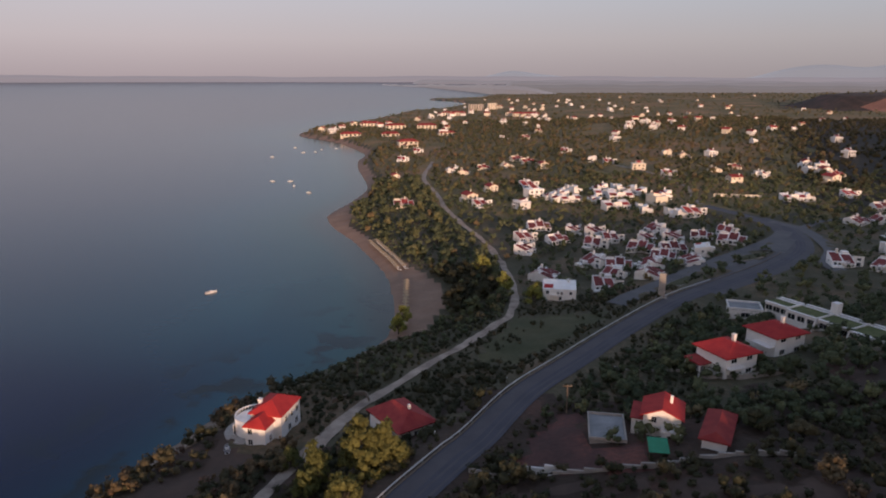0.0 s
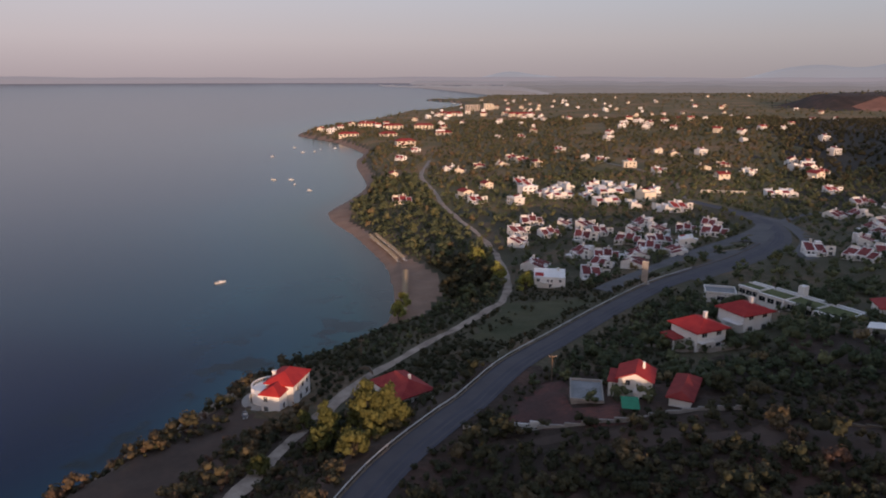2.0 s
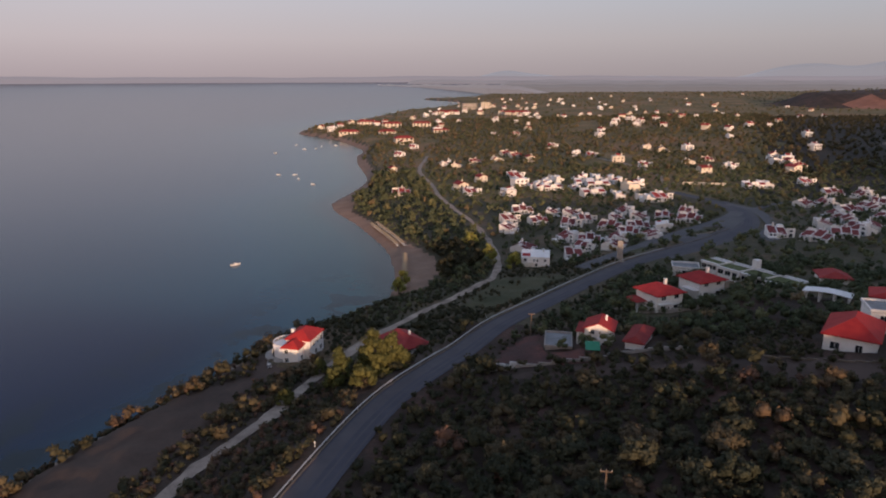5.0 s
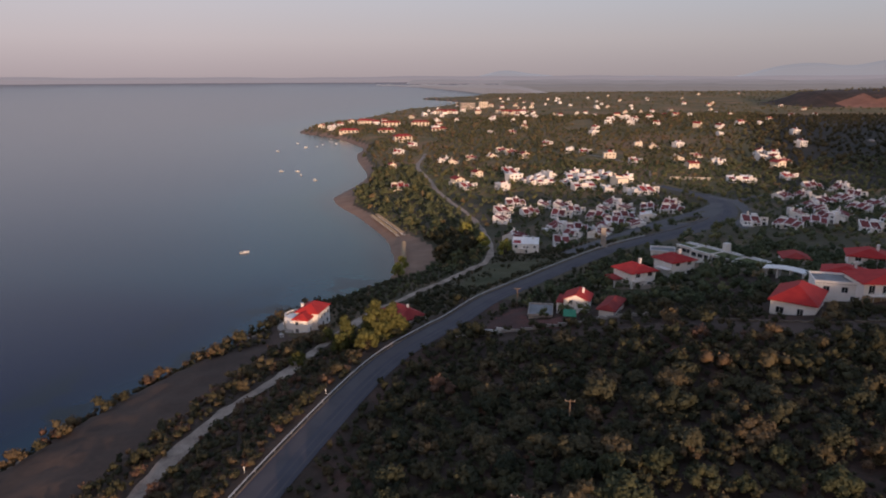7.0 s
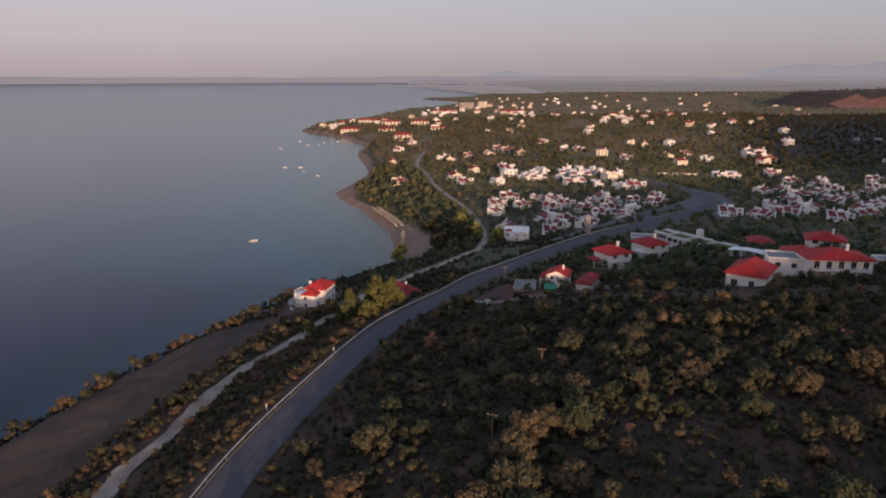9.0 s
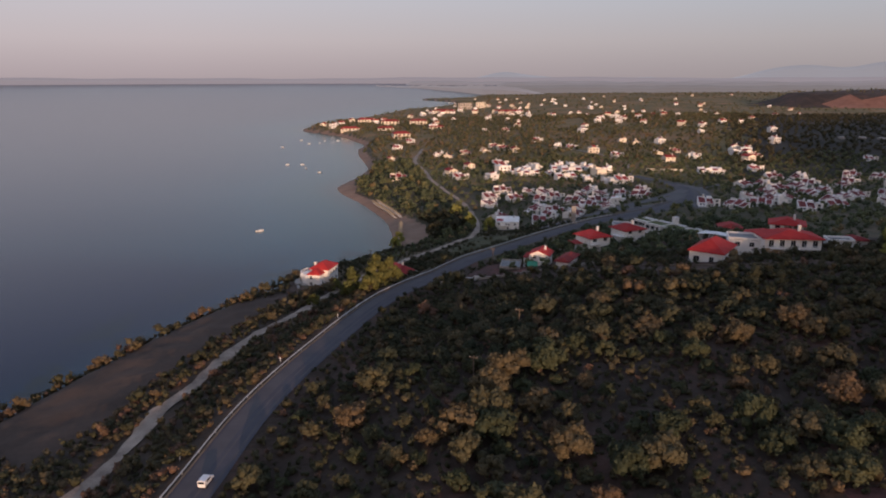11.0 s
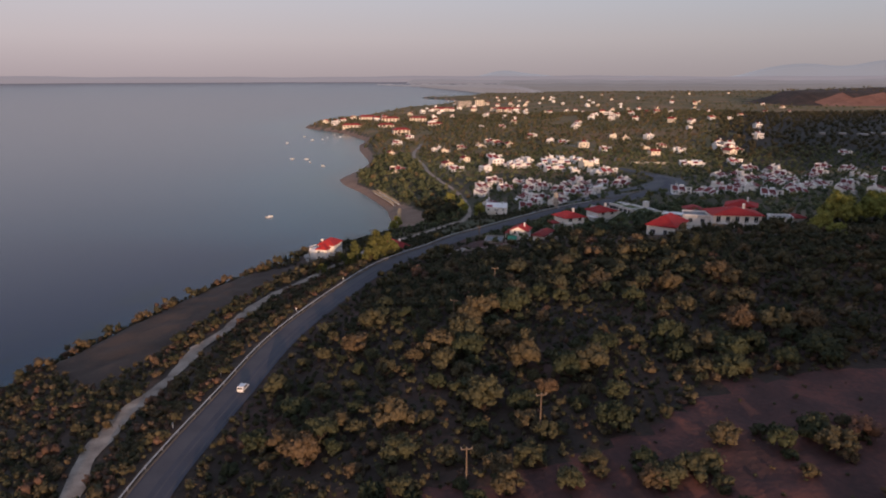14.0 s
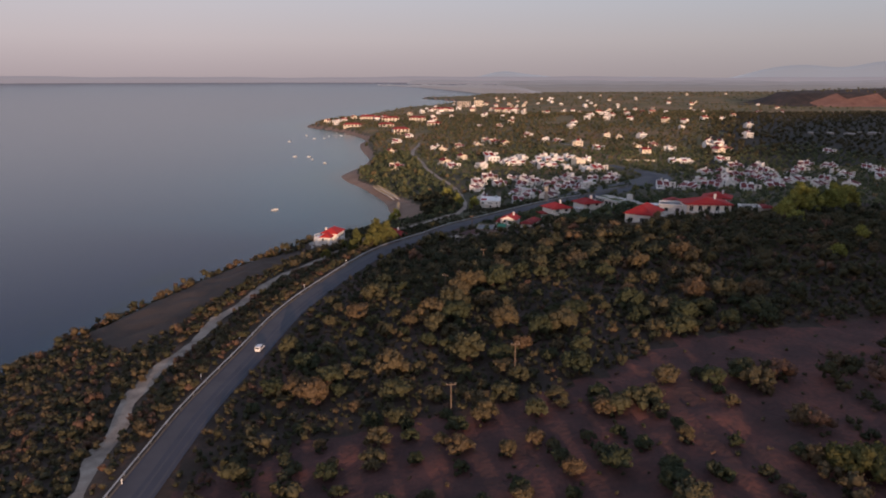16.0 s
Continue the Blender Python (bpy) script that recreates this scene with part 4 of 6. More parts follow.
# ---- single houses near the road ----
def villa():
    """Two-storey white villa by the sea with a lower front wing and a round upper terrace."""
    x, y = -26.5, 123.0
    h = thing("villa", (x, y, gz(x, y) - 0.2), "white two-storey villa with red hipped roofs and round terrace", "house", rz=-17)
    bm = bmesh.new()
    box(bm, -3.2, 3.6, -1.6, 7.2, -4, 5.5)
    part("main_wall", bm, WHITE, h)
    bm = bmesh.new()
    box(bm, -2.4, 2.0, -5.4, -1.59, -4, 4.6)
    part("wing_wall", bm, WHITE, h)
    bm = bmesh.new()
    hip(bm, -3.5, 3.9, -2.0, 7.5, 5.5, 1.9, 3.4)
    part("roof", bm, TILES, h, "bright red tiled hipped roof")
    bm = bmesh.new()
    hip(bm, -2.8, 2.4, -5.8, 1.0, 4.6, 1.4, 2.2)
    part("wing_roof", bm, TILES, h, "bright red tiled hipped roof")
    bm = bmesh.new()
    cyl(bm, -3.4, 1.0, -4, 3.0, 4.3, 28)
    terrace = part("terrace", bm, WHITE, h)
    for k in range(20):
        bm = bmesh.new()
        a = radians(95 + 175 * k / 19)
        cyl(bm, -3.4 + 4.15 * math.cos(a), 1.0 + 4.15 * math.sin(a), 3.0, 3.85, 0.09, 6)
        part("baluster", bm, WHITE, terrace)
    bm = bmesh.new()
    for k in range(24):
        a0, a1 = radians(92 + 180 * k / 24), radians(92 + 180 * (k + 1) / 24)
        v = []
        for a in (a0, a1):
            for r, z in ((4.0, 3.85), (4.3, 3.85), (4.3, 4.0), (4.0, 4.0)):
                v.append(bm.verts.new((-3.4 + r * math.cos(a), 1.0 + r * math.sin(a), z)))
        for i in range(4):
            bm.faces.new((v[i], v[(i + 1) % 4], v[4 + (i + 1) % 4], v[4 + i]))
    bmesh.ops.remove_doubles(bm, verts=bm.verts, dist=0.001)
    part("handrail", bm, WHITE, terrace)
    bm = bmesh.new()
    cyl(bm, -3.8, 0.6, -4, 0.4, 6.0, 28)
    part("garden_wall", bm, CONCRETE, h, "curved pale garden wall")
    bm = bmesh.new()
    box(bm, -2.9, -2.2, 1.4, 2.1, 5, 6.9)
    box(bm, -3.0, -2.1, 1.3, 2.2, 6.9, 7.05)
    part("chimney", bm, WHITE, h)
    for w in ((-1.3, -5.4, 2.9, 0.9, 1.1, "s"), (-1.3, -5.4, 0.6, 0.9, 1.1, "s"), (2.0, -3.4, 0.9, 0.8, 1.2, "e"), (3.6, 0.6, 3.2, 0.9, 1.2, "e"), (3.6, 3.2, 3.2, 0.9, 1.2, "e"), (3.6, 5.6, 3.2, 0.9, 1.2, "e"),
              (3.6, 2.0, 0.7, 1.2, 1.3, "e"), (3.6, 5.2, 0.7, 1.2, 1.3, "e"), (-3.2, 5.8, 3.6, 1.0, 1.2, "w")):
        window(h, *w)
    for a in (150, 185, 220):
        window(h, -3.4 + 4.3 * math.cos(radians(a)), 1 + 4.3 * math.sin(radians(a)), 0.5, 1.3, 2.0, "w")
    HOMES.append((x - 1, y, 10))


villa()


def hipped_house(name, x, y, rz, w, d, eave, rise, label, inset=3.5, wall=None, tile=None, sink=0.0, over=0.8, wins=(), extras=True):
    h = thing(name, (x, y, gz(x, y) - sink), label, "house", rz=rz)
    bm = bmesh.new()
    box(bm, -w / 2, w / 2, -d / 2, d / 2, -4, eave)
    part("wall", bm, wall or WHITE, h)
    bm = bmesh.new()
    hip(bm, -w / 2 - over, w / 2 + over, -d / 2 - over, d / 2 + over, eave, rise, inset)
    part("roof", bm, tile or TILES, h, "red clay tiles")
    bm = bmesh.new()
    box(bm, w / 5 - 0.35, w / 5 + 0.35, -0.35, 0.35, eave, eave + rise + 0.9)
    box(bm, w / 5 - 0.45, w / 5 + 0.45, -0.45, 0.45, eave + rise + 0.9, eave + rise + 1.05)
    part("chimney", bm, wall or WHITE, h)
    for q in wins:
        window(h, *q)
    HOMES.append((x, y, max(w, d) * 0.62 + 1))
    return h


def two_storey(w, d):
    out = []
    for z in (0.8, 3.8):
        out += [(-w / 4, -d / 2, z, 1.5, 1.1, "s"), (w / 4, -d / 2, z, 1.5, 1.1, "s"), (w / 2, -d / 4, z, 1.2, 1.1, "e"), (w / 2, d / 4, z, 1.2, 1.1, "e")]
    return out


def balcony(h, x0, x1, y0, y1, z):
    bm = bmesh.new()
    box(bm, x0, x1, y0, y1, z - 0.2, z)
    b = part("balcony", bm, WHITE, h)
    bm = bmesh.new()
    box(bm, x0, x1, y0, y0 + 0.1, z + 0.85, z + 0.95)
    part("handrail", bm, PAINT_WHITE, b)
    n = max(2, int((x1 - x0) / 0.6))
    for i in range(n + 1):
        bm = bmesh.new()
        xx = x0 + 0.05 + (x1 - x0 - 0.1) * i / n
        box(bm, xx - 0.03, xx + 0.03, y0, y0 + 0.06, z, z + 0.85)
        part("baluster", bm, PAINT_WHITE, b)


h = hipped_house("house", 72.8, 130.0, 20, 9.0, 8.6, 5.4, 1.9, "white two-storey house with red hipped roof", wins=two_storey(9.0, 8.6))
balcony(h, -4.3, 0.0, -5.7, -4.32, 3.0)
bm = bmesh.new()
wedge(bm, -8.0, -4.52, -0.5, 4.2, 2.6, 2.8, 3.2)
part("porch_roof", bm, TILES_OLD, h, "low red porch roof")
for px, py in ((-7.7, -0.2), (-5.0, -0.2), (-7.7, 3.9)):
    bm = bmesh.new()
    box(bm, px - 0.15, px + 0.15, py - 0.15, py + 0.15, -3, 2.6)
    part("porch_post", bm, WHITE, h)
h = hipped_house("house", 89.4, 139.8, 20, 9.4, 8.4, 5.2, 1.8, "white two-storey house with red roof behind trees", wins=two_storey(9.4, 8.4))
balcony(h, -6.7, -4.72, -4.2, 1.0, 3.0)


def gabled_house():
    x, y = 46.8, 100.2
    h = thing("house", (x, y, gz(x, y) - 0.3), "small two-storey white house with red gabled roof", "house", rz=-24)
    h.scale = (0.82, 0.82, 0.9)
    bm = bmesh.new()
    gable_walls(bm, -3.8, 3.8, -3.6, 4.6, -4, 4.7, 1.5)
    part("wall", bm, WHITE, h)
    bm = bmesh.new()
    hip(bm, -4.5, 4.5, -4.1, 5.1, 4.58, 1.8, 0)
    part("roof", bm, TILES, h, "red tiled gable roof")
    bm = bmesh.new()
    wedge(bm, -6.2, -3.79, -2.5, 4.0, -4, 3.0, 3.4)
    part("side_wing", bm, WHITE, h)
    bm = bmesh.new()
    slab(bm, -6.5, -3.8, -2.9, 4.3, 3.2, 3.65, 0.16)
    part("wing_roof", bm, TILES_OLD, h)
    bm = bmesh.new()
    box(bm, 0.2, 4.2, -5.6, -3.59, -4, 2.4)
    box(bm, 0.0, 4.4, -5.8, -3.6, 2.4, 2.7)
    part("porch", bm, WHITE, h)
    bm = bmesh.new()
    box(bm, 1.3, 1.9, 1.0, 1.6, 5.0, 7.2)
    part("chimney", bm, WHITE, h)
    for w in ((2.2, -5.6, 0.5, 1.6, 1.3, "s"), (3.8, -1.5, 3.0, 1.1, 1.2, "e"), (3.8, 2.0, 3.0, 1.1, 1.2, "e"), (-1.6, -3.6, 3.2, 1.0, 1.2, "s")):
        window(h, *w)
    HOMES.extend([(x, y, 7), (x + 1, y - 8, 4.5), (x + 4, y - 14, 3)])


gabled_house()


def low_building(name, x, y, rz, w, d, eave, roof, label, category="building", rise=1.6, inset=2.5, wall=None, tile=None, windows=()):
    h = thing(name, (x, y, gz(x, y) - 0.3), label, category, rz=rz)
    bm = bmesh.new()
    box(bm, -w / 2, w / 2, -d / 2, d / 2, -3, eave)
    part("wall", bm, wall or WHITE, h)
    bm = bmesh.new()
    if roof == "hip":
        hip(bm, -w / 2 - 0.6, w / 2 + 0.6, -d / 2 - 0.6, d / 2 + 0.6, eave, rise, inset)
        part("roof", bm, tile or TILES, h)
    else:
        box(bm, -w / 2 - 0.2, w / 2 + 0.2, -d / 2 - 0.2, d / 2 + 0.2, eave, eave + 0.25)
        part("roof", bm, tile or FLAT_ROOF, h)
        bm = bmesh.new()
        for a in ((-w / 2 - 0.25, w / 2 + 0.25, -d / 2 - 0.25, -d / 2), (-w / 2 - 0.25, w / 2 + 0.25, d / 2, d / 2 + 0.25), (-w / 2 - 0.25, -w / 2, -d / 2, d / 2), (w / 2, w / 2 + 0.25, -d / 2, d / 2)):
            box(bm, *a, eave + 0.1, eave + 0.7)
        part("parapet", bm, wall or WHITE, h)
    for q in windows:
        window(h, *q)
    HOMES.append((x, y, max(w, d) * 0.58 + 1))
    return h


h = low_building("cottage", 0.8, 120.4, 32, 8.2, 11.5, 2.9, "hip", "low cottage with dark red hipped roof beside the track", "house", 2.3, 3.4, tile=TILES_OLD, windows=((0, -5.75, 0.8, 1.3, 1.2, "s"), (4.1, -2, 0.8, 1.3, 1.2, "e")))
bm = bmesh.new()
box(bm, 0.4, 0.9, -2.2, -1.7, 3.0, 5.9)
part("chimney", bm, WHITE, h)
low_building("carport", 37.4, 101.8, -14, 6.0, 9.0, 1.0, "flat", "low carport with grey flat roof behind a pale wall", wall=CONCRETE)
low_building("outbuilding", 54.0, 94.0, -32, 3.8, 10.5, 2.4, "hip", "long low outbuilding with red tiled roof", rise=1.0, inset=1.5, tile=TILES_OLD)
low_building("bungalow", 93.2, 78.0, -40, 9.4, 13.6, 3.8, "hip", "white bungalow with large bright red hipped roof", "house", 3.0, 5.0, windows=((-2.6, -6.8, 0.8, 1.6, 1.4, "s"), (1.6, -6.8, 0.3, 1.2, 2.1, "s"), (4.7, -3.5, 0.9, 1.4, 1.3, "e")))
low_building("annexe", 107.6, 86.6, -22, 10.0, 8.0, 5.0, "flat", "white flat-roofed annexe with upper terrace", "house", windows=((-2.5, -4, 3.0, 1.3, 1.3, "s"), (1.5, -4, 3.0, 1.3, 1.3, "s"), (3.6, -4, 0.5, 1.3, 1.6, "s"), (5.0, 0, 3.0, 1.3, 1.3, "e")))
h = hipped_house("guest_house", 117.8, 81.5, -10, 16.0, 10.0, 6.0, 2.0, "two-storey guest house with red roof and balconies", 4.5, sink=0.8)
for z in (0.4, 3.4):
    for x in (-6.2, -3.1, 0.0, 3.1, 6.2):
        window(h, x, -5.0, z, 1.3, 2.0, "s")
for x in (-4.6, 0.0, 4.6):
    balcony(h, x - 2.0, x + 2.0, -6.3, -5.02, 3.1)
bm = bmesh.new()
box(bm, -8.03, -2.5, -5.04, -4.9, -4, 2.9)
part("base_panel", bm, BROWN_WALL, h, "ochre painted lower wall")
hipped_house("house", 124.5, 106.5, -35, 11.0, 8.0, 5.0, 1.8, "white house with red roof behind the annexe", sink=2.2, wins=two_storey(11, 8))
hipped_house("house", 142.0, 122.0, -30, 11.0, 9.0, 5.2, 2.0, "white house with wide red roof behind trees", wins=two_storey(12, 9))
low_building("shed", 137.5, 86.0, -15, 7.0, 5.0, 3.0, "flat", "small white flat-roofed shed beside trees", windows=((1, -2.5, 0.8, 1.0, 1.0, "s"),))
low_building("shed", 147.0, 92.0, -5, 6.0, 5.0, 2.8, "hip", "small shed with dark red roof", rise=1.0, inset=1.5, tile=TILES_OLD)
low_building("house", 130.0, 140.0, -20, 8.0, 8.0, 3.0, "hip", "low house with dark red roof among trees", "house", tile=TILES_OLD)


def turf_building():
    """Long white building of stepped bays with turf roofs."""
    x, y = 111.8, 153.5
    h = thing("clubhouse", (x, y, gz(x, y) - 1.0), "long low white building with green turf roofs", "building", rz=25)
    for y0, y1, x0, x1, top in ((-16.5, -8.0, -4.6, 5.2, 3.5), (-8.0, 0.5, -4.2, 4.4, 3.7), (0.5, 9.0, -4.8, 3.6, 3.9), (9.0, 16.0, -4.0, 2.4, 4.1)):
        bm = bmesh.new()
        box(bm, x0, x1, y0, y1 - 0.02, -6, top)
        part("wall", bm, WHITE, h)
        bm = bmesh.new()
        for a in ((x0 - 0.5, x1 + 0.3, y0, y0 + 0.3), (x0 - 0.5, x0 + 0.3, y0 + 0.3, y1 - 0.05), (x1 - 0.4, x1 + 0.3, y0 + 0.3, y1 - 0.05), (x1 - 2.1, x1 - 1.6, y0 + 0.3, y1 - 0.05)):
            box(bm, *a, top, top + 0.38)
        part("parapet", bm, WHITE, h)
        bm = bmesh.new()
        box(bm, x0 + 0.3, x1 - 2.1, y0 + 0.3, y1 - 0.05, top, top + 0.2)
        part("turf_roof", bm, GREEN_ROOF, h, "green turf roof panel")
        bm = bmesh.new()
        box(bm, x1 - 1.6, x1 - 0.4, y0 + 0.3, y1 - 0.05, top, top + 0.1)
        part("gravel_roof", bm, FLAT_ROOF, h, "grey gravelled roof strip")
        for q in range(3):
            window(h, x0, y0 + (q + 0.55) * (y1 - y0) / 3.1, top - 2.0, 2.0, 1.4, "w")
        # slanted white buttress at the step between two bays
        bm = bmesh.new()
        v = [bm.verts.new(p) for p in ((x0 - 2.6, y0 - 0.1, -2), (x0, y0 - 0.1, -2), (x0, y0 - 0.1, top + 0.38), (x0 - 0.5, y0 - 0.1, top + 0.38))]
        face = bm.faces.new(v)
        ext = bmesh.ops.extrude_face_region(bm, geom=[face])
        bmesh.ops.translate(bm, vec=(0, 0.35, 0), verts=[e for e in ext["geom"] if isinstance(e, bmesh.types.BMVert)])
        bmesh.ops.recalc_face_normals(bm, faces=bm.faces[:])
        part("buttress", bm, WHITE, h)
    for xx in (-2.6, 1.0):
        window(h, xx, -16.5, 0.6, 2.4, 1.5, "s")
    bm = bmesh.new()
    box(bm, 3.0, 5.2, 0.2, 2.0, 2.0, 6.8)
    part("stair_tower", bm, WHITE, h)
    HOMES.extend([(x + 4, y - 9, 8), (x, y, 8), (x - 4, y + 9, 8), (x - 8, y - 6, 5.5), (x - 1, y - 17, 6), (x - 11, y + 4, 4.5)])


turf_building()
low_building("clubhouse_wing", 98.6, 172.0, -20, 8.5, 7.0, 2.8, "flat", "white flat-roofed wing beside the turf-roofed building", windows=((0, -3.5, 0.9, 2.2, 1.2, "s"), (-4.25, 0, 0.9, 2.0, 1.2, "w")))


def arcade():
    x, y = 113.0, 116.5
    h = thing("arcade", (x, y, gz(x, y) - 0.3), "white open arcade with curved roof", "shelter", rz=-42)
    for k in range(4):
        bm = bmesh.new()
        box(bm, -5.3 + 3.4 * k, -4.9 + 3.4 * k, -2, 2, -2, 2.6)
        part("pier", bm, WHITE, h)
    bm = bmesh.new()
    for k in range(8):
        x0, x1 = -5.8 + 1.45 * k, -5.8 + 1.45 * (k + 1)
        z0, z1 = (2.6 + 0.55 * math.sin(math.pi * (k + e) / 8) for e in (0, 1))
        v = [bm.verts.new(p) for p in ((x0, -2.4, z0), (x1, -2.4, z1), (x1, 2.4, z1), (x0, 2.4, z0), (x0, -2.4, z0 + 0.14), (x1, -2.4, z1 + 0.14), (x1, 2.4, z1 + 0.14), (x0, 2.4, z0 + 0.14))]
        for f in ((3, 2, 1, 0), (4, 5, 6, 7), (0, 1, 5, 4), (2, 3, 7, 6)):
            bm.faces.new([v[i] for i in f])
    bmesh.ops.remove_doubles(bm, verts=bm.verts, dist=0.001)
    part("roof", bm, WHITE, h)
    HOMES.extend([(x, y, 7), (x - 3, y - 7, 4.5)])


arcade()


def pylon():
    x, y = 81.5, 190.0
    h = thing("sign_pylon", (x, y, gz(x, y)), "tall pale concrete sign pylon beside the road", "sign", rz=-25)
    bm = bmesh.new()
    box(bm, -1.0, 1.0, -0.4, 0.4, -1, 8.0)
    bmesh.ops.bevel(bm, geom=bm.edges[:], offset=0.06, segments=1, affect="EDGES")
    part("slab", bm, CONCRETE, h)
    bm = bmesh.new()
    box(bm, -1.7, 1.7, -0.8, 0.8, -1, 0.3)
    part("plinth", bm, CONCRETE, h)


pylon()


# ---- walls, poles, rail and small things by the road ----
def garden_wall(pts, height, label, m, thick=0.3, tall=0.0):
    line = resample(pts, 2.5)
    z = ground(line[:, 0], line[:, 1])
    w = thing("garden_wall", (line[0, 0], line[0, 1], z[0]), label, "wall")
    for i in range(len(line) - 1):
        bm = bmesh.new()
        d = line[i + 1] - line[i]
        L = float(np.hypot(*d))
        box(bm, 0, L - 0.02, -thick / 2, thick / 2, -1.2, height)
        part("wall_section", bm, m, w, m=Matrix.Translation((line[i, 0] - line[0, 0], line[i, 1] - line[0, 1], float(z[i] - z[0]))) @ pose(0, 0, 0, 0, 0, math.degrees(math.atan2(d[1], d[0]))))


garden_wall([(12, 95), (18, 92), (25, 89.8), (41, 86.9), (53, 86), (62, 83.5)], 0.9, "low weathered concrete garden wall", CONCRETE)
garden_wall([(21, 92.2), (27, 90.6)], 1.3, "short whitewashed wall above the slope", WHITE)
garden_wall([(66, 126.5), (74, 124.0), (83, 124.5)], 1.2, "pale wall below the white house", CONCRETE)
garden_wall([(188, 385), (215, 379.5)], 1.8, "long pale wall along a field", CREAM)
garden_wall([(50, 137), (56, 134), (64, 131.5)], 0.9, "pale garden wall by the road", CONCRETE)
garden_wall([(60, 83), (74, 72), (96, 62), (125, 58), (150, 55)], 0.5, "low stone wall below the bungalow", STONE)
garden_wall([(-15, 136.5), (-11, 139.5), (-7.5, 139.0), (-6.5, 135.5)], 1.1, "ruined grey wall near the track", STONE)


def power_pole(x, y, top, tw=1.7):
    z = gz(x, y)
    h = thing("power_pole", (x, y, z), "weathered wooden power pole with crossarm", "power pole", "poles", rz=random.Random(x).uniform(-25, 25))
    bm = bmesh.new()
    cyl(bm, 0, 0, -0.5, top, 0.15, 8, 0.1)
    part("shaft", bm, WOOD, h)
    bm = bmesh.new()
    box(bm, -tw / 2, tw / 2, -0.07, 0.07, top - 0.35, top - 0.2)
    arm = part("crossarm", bm, WOOD, h)
    for k in (-0.45, 0, 0.45):
        bm = bmesh.new()
        cyl(bm, k * tw, 0, top - 0.2, top + 0.05, 0.06, 6, 0.04)
        part("insulator", bm, CONCRETE, arm)


for x, y, top in ((23.2, -46.2, 7.2), (10.3, -56.8, 6.2), (14.2, 8.6, 4.6), (27.6, 33.8, 5.2), (33.4, 114.6, 6.0), (-9.7, 146.7, 6.0)):
    power_pole(x, y, top)


def guard_rail():
    """Low steel rail along the seaward edge, with its posts and white marker posts."""
    i0, i1 = 20, int((ROAD_LINE[:, 1] < 205).sum())
    verts, faces = [], []
    prof = ((-3.95, 0.45), (-3.88, 0.52), (-3.95, 0.6), (-3.88, 0.68), (-3.95, 0.76), (-4.0, 0.76), (-4.0, 0.45))
    p, zz = ROAD_LINE[i0:i1], ROAD_Z[i0:i1]
    tang = np.gradient(p, axis=0)
    tang /= np.linalg.norm(tang, axis=1)[:, None]
    right = np.stack([tang[:, 1], -tang[:, 0]], 1)
    k = len(prof)
    for i in range(len(p)):
        for off, z in prof:
            verts.append((*(p[i] + right[i] * off), zz[i] + z + 0.1))
        if i:
            for j in range(k):
                a, b = (i - 1) * k + j, (i - 1) * k + (j + 1) % k
                faces.append((a, b, b + k, a + k))
    rail = from_arrays("guard_rail", verts, faces, STEEL)
    tagged(rail, "galvanised steel guard rail along the coast road", "guard rail")
    bm = bmesh.new()
    box(bm, -0.06, 0.06, -0.06, 0.06, -0.4, 0.85)
    post = None
    for i in range(0, len(p), 2):
        q = p[i] + right[i] * -4.06
        if post is None:
            post = part("post", bm, STEEL, rail, m=pose(q[0], q[1], zz[i]))
        else:
            ob = new("post", post.data)
            ob.parent, ob.matrix_basis = rail, pose(q[0], q[1], zz[i])
    return rail


guard_rail()


def marker_post(x, y):
    h = thing("marker_post", (x, y, gz(x, y)), "white reflector post beside the road", "road marker", "marker posts")
    bm = bmesh.new()
    box(bm, -0.07, 0.07, -0.05, 0.05, -0.3, 0.75)
    part("post", bm, PAINT_WHITE, h)
    bm = bmesh.new()
    box(bm, -0.12, 0.12, -0.05, 0.05, 0.75, 1.05)
    part("reflector", bm, PAINT_WHITE, h)


for x, y in ((-40.6, -26.5), (-37.2, -4.5), (-26.4, 34.3), (-15.7, 62.5), (-42.6, -65), (7, 108), (24, 131)):
    marker_post(x, y)


